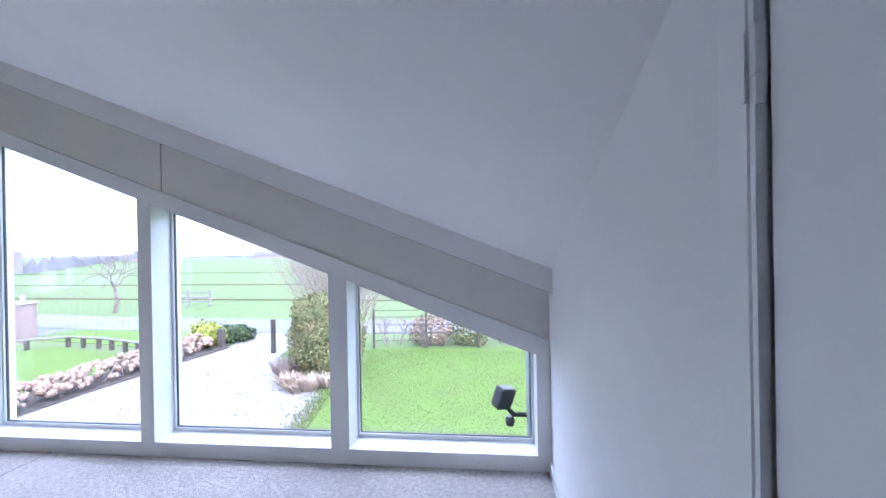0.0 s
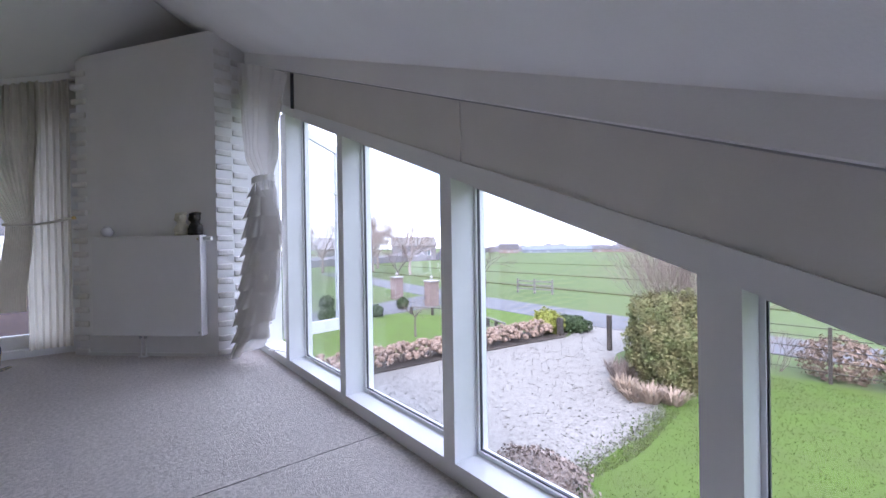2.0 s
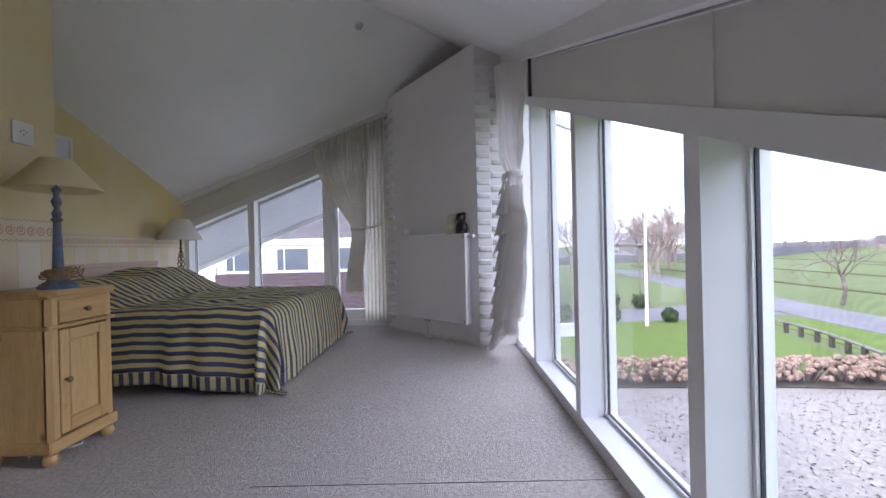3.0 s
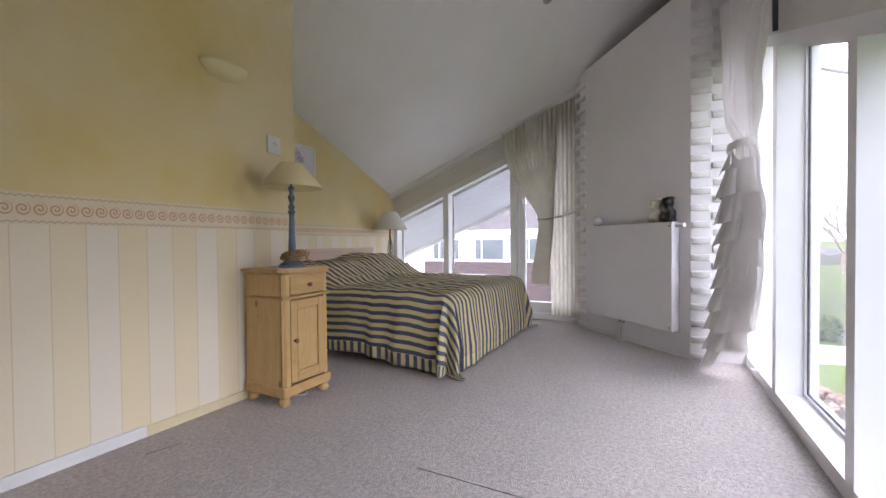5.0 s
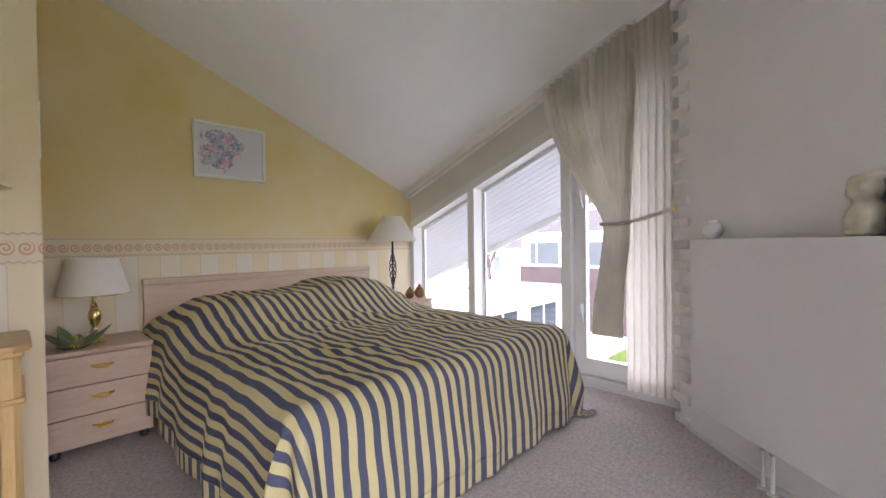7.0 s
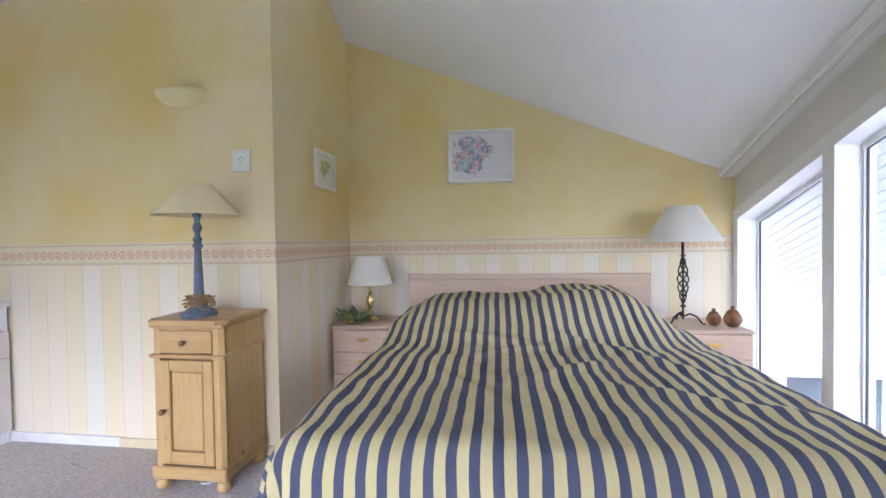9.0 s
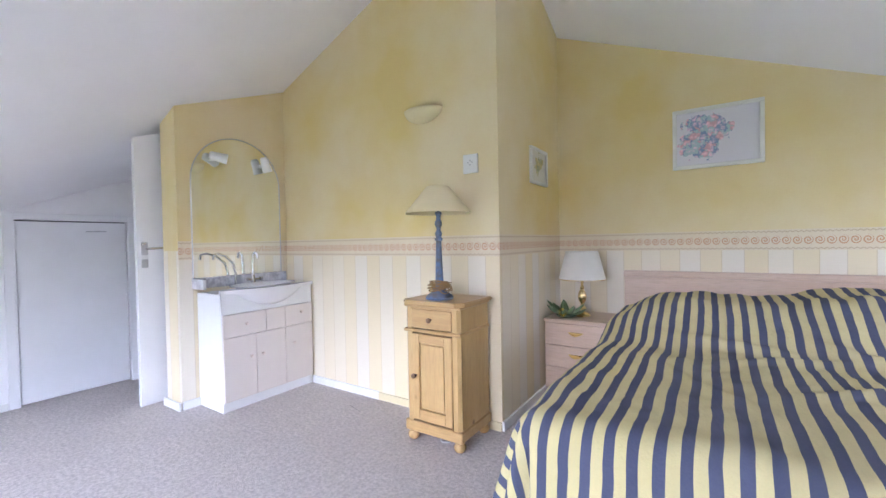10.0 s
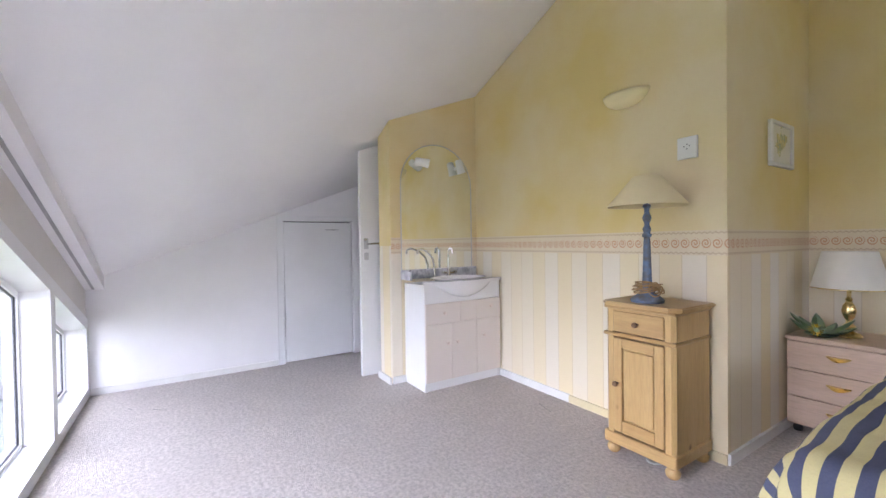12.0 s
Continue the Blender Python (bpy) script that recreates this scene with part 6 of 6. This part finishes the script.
e = thing("gate_post", "short blue-grey post at the end of the bed", "post", pose(-10.75, 13.2, GZ))
part("post", box(B(), -0.10, 0.10, -0.10, 0.10, 0, 0.75, 0.01), M_DWOOD, e)
e = thing("field_gate", "grey wooden field gate in the meadow", "gate", pose(-21.0, 24.4, GZ, 0, 0, 10))
for z in (0.3, 0.6, 0.9):
    part("bar", box(B(), -1.5, 1.5, -0.03, 0.03, z, z + 0.1), M_PALEW, e)
for x in (-1.5, 0.0, 1.5):
    part("post", box(B(), x - 0.06, x + 0.06, -0.06, 0.06, 0, 1.15), M_PALEW, e)
e = thing("wire_fence", "dark wire fence at the far edge of the lawn", "fence", pose(-4.6, 13.3, GZ, 0, 0, 4))
for k in range(9):
    part("post", box(B(), k * 2.0 - 0.04, k * 2.0 + 0.04, -0.04, 0.04, 0, 1.5), M_DWOOD, e)
bm = B()
for z in (0.3, 0.6, 0.9, 1.2, 1.45):
    tube(bm, [(0, 0, z), (16, 0, z)], 0.012, 4)
part("wires", bm, M_DWOOD, e)
for k in range(10):
    x, y = -4.0 + k * 1.5, 13.9 + 0.1 * k
    if k % 3 == 0:
        e = thing("bare_shrub", "bare brown twiggy shrub along the fence", "shrub", pose(x, y, GZ), "hedge along the fence")
        bm = B()
        rng = np.random.default_rng(90 + k)
        for q in range(18):
            a0, s0 = rng.uniform(0, 6.28), rng.uniform(0.1, 0.6)
            branches(bm, Vector((0.3 * math.cos(a0), 0.2 * math.sin(a0), 0)), Vector((s0 * math.cos(a0), s0 * math.sin(a0), 1)).normalized(), 0.55, 0.012, 2, rng, 0.35)
        part("stems", bm, M_TWIG, e)
    else:
        shrub("hedge_shrub", "brown-green leafy shrub along the fence", (x, y, GZ + 0.55), (0.85, 0.5, 0.65), 1400, 0.07, M_HYDR if k % 3 == 1 else M_CONIF, 100 + k, "hedge along the fence", False)

# stub of the outer wall and the flood lamp beside the last pane
bm = B()
prism(bm, [(-0.075, 0.20), (0.16, 0.20), (0.16, 0.52), (-0.06, 0.52)], GZ, 0.80)
bmesh.ops.subdivide_edges(bm, edges=bm.edges[:], cuts=14)
for v in bm.verts:
    if v.co.y > 0.45:
        v.co += Vector((0.012 * noise.noise(v.co * 9), 0.03 * noise.noise(v.co * 6), 0))
tagged(put("wall_outer_stub", bm, M_STUCCO), "rough grey-green outer wall end", "wall", "", "structure")
e = thing("flood_lamp", "black outdoor flood lamp on a bracket", "lamp", pose(-0.17, 0.40, 0.14))
fl = part("housing", box(B(), -0.05, 0.05, -0.03, 0.035, -0.06, 0.06, 0.012, 2), M_BLACK, e)
fl.matrix_local = pose(-0.02, 0, 0.04, 15, 12, 40)
part("glass", box(B(), -0.043, 0.043, 0.036, 0.040, -0.05, 0.05), M_PALEW, fl, "pale lens")
bm = B()
tube(bm, [(0.0, 0.0, -0.02), (0.03, 0.0, -0.05), (0.06, 0.0, -0.05), (0.10, 0, -0.05)], 0.014, 8)
part("bracket", bm, M_BLACK, e)
part("sensor", lathe(B(), [(0.02, -0.11), (0.026, -0.085), (0.02, -0.06)], (0.01, 0, 0), 12), M_BLACK, e)

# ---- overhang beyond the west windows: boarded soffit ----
sf = tagged(put("soffit", slab(B(), [(x, y, roof_sw(x, y) + 0.03) for x, y in ((-7.40, -6.5), (-6.131, -6.5), (-6.131, 0.2), (-7.40, 0.2))], (0, 0, 0.17)), M_SOFFIT), "white boarded roof overhang, greyed in colour for its shaded underside", "soffit", "", "structure")
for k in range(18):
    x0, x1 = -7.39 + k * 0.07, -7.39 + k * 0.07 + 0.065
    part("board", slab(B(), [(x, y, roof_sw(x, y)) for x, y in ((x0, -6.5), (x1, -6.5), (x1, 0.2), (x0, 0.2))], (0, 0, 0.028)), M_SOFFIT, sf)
part("fascia_board", slab(B(), [(-7.44, y, roof_sw(-7.44, y) + dz) for y, dz in ((-6.5, -0.05), (0.2, -0.05), (0.2, 0.18), (-6.5, 0.18))], (0.04, 0, 0)), M_FASCIA, sf, "white fascia")

# outer shell of the house below the room
bm = B()
box(bm, -6.16, 0.14, -5.4, 0.19, GZ, -0.26)
tagged(put("wall_lower_storey", bm, M_STUCCO), "rendered lower storey under the room", "wall", "", "structure")

# ---- low wing and neighbours to the west ----
wg = thing("flat_roofed_wing", "low white flat-roofed wing with glazed front", "building", pose(0, 0, 0))
part("roof", box(B(), -14.6, -6.6, -13.0, -6.0, -0.44, -0.30), M_ROOFW, wg, "pale flat roof")
part("roof_edge", box(B(), -14.6, -6.6, -6.0, -5.90, -0.47, -0.24), M_FASCIA, wg, "white roof edge")
part("roof_edge", box(B(), -14.7, -14.6, -13.0, -5.90, -0.47, -0.22), M_CONC, wg, "grey roof edge")
part("roof_light", box(B(), -13.6, -12.4, -9.6, -8.0, -0.30, -0.16, 0.05), M_ROOFW, wg, "pale roof light")
part("back_wall", box(B(), -14.5, -6.7, -12.9, -12.7, GZ, -0.44), M_FASCIA, wg)
part("floor", box(B(), -14.5, -6.7, -12.7, -6.2, GZ, GZ + 0.1), M_PALEW, wg)
for x0, x1 in ((-14.5, -13.2), (-11.75, -11.30), (-9.98, -9.27), (-7.6, -6.7)):
    part("column", box(B(), x0, x1, -6.15, -6.02, GZ, -0.47), M_FASCIA, wg, "white wall between the windows")
for x0, x1, bars in ((-13.2, -11.75, 2), (-11.30, -9.98, 2), (-9.27, -7.6, 3)):
    fr = part("window", box(B(), x0, x1, -6.12, -6.06, GZ, GZ + 0.35), M_FASCIA, wg)
    part("pane", box(B(), x0 + 0.04, x1 - 0.04, -6.10, -6.085, GZ + 0.35, -0.5), M_DARKGL, fr)
    for k in range(bars + 1):
        x = x0 + 0.03 + (x1 - x0 - 0.06) * k / bars
        part("glazing_bar", box(B(), x - 0.03, x + 0.03, -6.12, -6.06, GZ + 0.35, -0.5), M_FASCIA, fr)
sheet("terrace", [(-14.5, -5.9), (-6.2, -5.9), (-6.2, 1.5), (-11.5, 1.5), (-11.5, -1.0), (-14.5, -1.0)], 0.03, M_ROOFW, "pale paved terrace", "terrace")

sheet("yard", [(-60, -70), (-6.2, -70), (-6.2, -4.45), (-14.9, -4.45), (-19.5, -4.45), (-60, -9)], 0.008, M_ROOFW, "pale paved yard round the low buildings", "yard")

nb = thing("neighbour_house", "neighbouring house with white window band and dark siding", "building", pose(-20.0, -7.6, GZ))
part("lower_wall", box(B(), -6.0, 0.0, -4.0, 9.0, 0, 2.75), M_SIDING, nb, "purple-brown board siding")
part("upper_wall", box(B(), -6.0, -0.05, -3.9, 9.0, 2.75, 4.10), M_FASCIA, nb, "white window band")
part("roof_edge", box(B(), -6.2, 0.15, -4.1, 9.2, 4.10, 4.34), M_FASCIA, nb)
for k in range(5):
    y0 = -3.5 + k * 2.4
    wf = part("window", box(B(), -0.06, 0.0, y0, y0 + 2.0, 2.78, 3.98), M_FASCIA, nb)
    part("pane", box(B(), -0.02, 0.02, y0 + 0.45, y0 + 1.9, 2.88, 3.88), M_DARKGL, wf)
    part("pane", box(B(), -0.02, 0.02, y0 + 0.08, y0 + 0.38, 2.88, 3.88), M_DARKGL, wf)
    part("curtain", box(B(), 0.02, 0.03, y0 + 1.55, y0 + 1.88, 2.90, 3.86), M_CURT, wf)
house("house", "dark-roofed gabled house behind the neighbour", pose(-31, -2.5, GZ, 0, 0, 90), 16, 9, 4.2, 3.0, M_SIDING, M_TILE, 4)
house("house", "dark-roofed house behind bare trees", pose(-38, -20, GZ, 0, 0, 80), 18, 9, 3.4, 3.2, M_FASCIA, M_TILE, 4)
for k, (x, y, h) in enumerate(((-22, -15, 5.5), (-23.5, -16.2, 6), (-27, -19, 7), (-34, -10, 8))):
    tree(x, y, h, 3, 140 + k, "bare garden tree beyond the flat roofs", 0.45, 0.3, M_BARK, "garden trees")
shrub("hedge_shrub", "dark green hedge behind the flat roof", (-17.5, -13.5, GZ + 0.9), (1.6, 1.6, 1.2), 1800, 0.12, M_BALL, 160)


# ---- fine litter: grass blades on the near lawn, leaves and stones on the gravel ----
def scatter(name, label, n, seed, spot, blade, material):
    """n small pieces as one mesh: upright blades, or flat leaves and stones."""
    rng = np.random.default_rng(seed)
    vs, fs = [], []
    for i in range(n):
        x, y = spot(rng)
        a0 = rng.uniform(0, 6.28)
        c0, s0 = math.cos(a0), math.sin(a0)
        b = len(vs)
        if blade:
            h, w = rng.uniform(0.018, 0.042), rng.uniform(0.006, 0.012)
            lx, ly = rng.normal(0, 0.025, 2)
            vs += [(x - w * c0, y - w * s0, GZ + 0.018), (x + w * c0, y + w * s0, GZ + 0.018), (x + lx, y + ly, GZ + 0.02 + h)]
            fs.append((b, b + 1, b + 2))
        else:
            r = 0.010 + 0.035 * rng.uniform(0, 1) ** 2
            vs += [(x + r * c0, y + r * s0, GZ + 0.016), (x - r * 0.6 * s0, y + r * 0.6 * c0, GZ + 0.022), (x - r * c0, y - r * s0, GZ + 0.016), (x + r * 0.6 * s0, y - r * 0.6 * c0, GZ + 0.03)]
            fs.append((b, b + 1, b + 2, b + 3))
    me = bpy.data.meshes.new(name)
    me.from_pydata(vs, [], fs)
    me.materials.append(material)
    return tagged(new(name, me), label, "ground cover", "", "stuff")


def lawn_spot(rng):
    while True:
        x, y = rng.uniform(-4.9, 5.5), 13.0 * rng.uniform(0, 1) ** 0.8
        if x > -4.2 + 0.25 * math.sin(y * 1.3) - (0.5 if y > 8.5 else 0) and (y > 4 or x > -4.2 + (4 - y) * 0.75):
            return x, y


def drive_spot(rng):
    while True:
        x, y = rng.uniform(-11, -3.6), rng.uniform(0.5, 14)
        if x < -4.5 - max(0, (y - 8.5) * 0.75) and x < -3 - (y - 2.5) * 0.6 + 40 * (y > 5):
            return x, y


def edge_spot(rng):
    y = rng.uniform(3.5, 9.5)
    return -4.22 + 0.12 * math.sin(y * 1.3) + abs(rng.normal(0, 0.28)) * (-1) - max(0, (y - 8.5) * 0.6) + max(0, (4.6 - y) * 0.6), y


M_BLADE = mat("grass_blade", (0.085, 0.130, 0.028), 0.9, var=0.2, scale=1.1, fine=8, bump=0.0, second=(0.11, 0.13, 0.045), spec=0.1)
M_LITTER = mat("brown_leaf_litter", (0.10, 0.085, 0.075), 0.95, var=0.4, scale=3, fine=20, bump=0.0)
scatter("grass", "short mown grass blades on the lawn", 42000, 201, lawn_spot, True, M_BLADE)
scatter("leaf_litter", "scattered dark leaves and stones on the gravel", 4500, 202, drive_spot, False, M_LITTER)
scatter("leaf_litter", "dead leaves along the lawn's edge", 2200, 203, edge_spot, False, M_LITTER)
scatter("grass", "straggling grass at the gravel's edge", 5000, 204, edge_spot, True, M_BLADE)
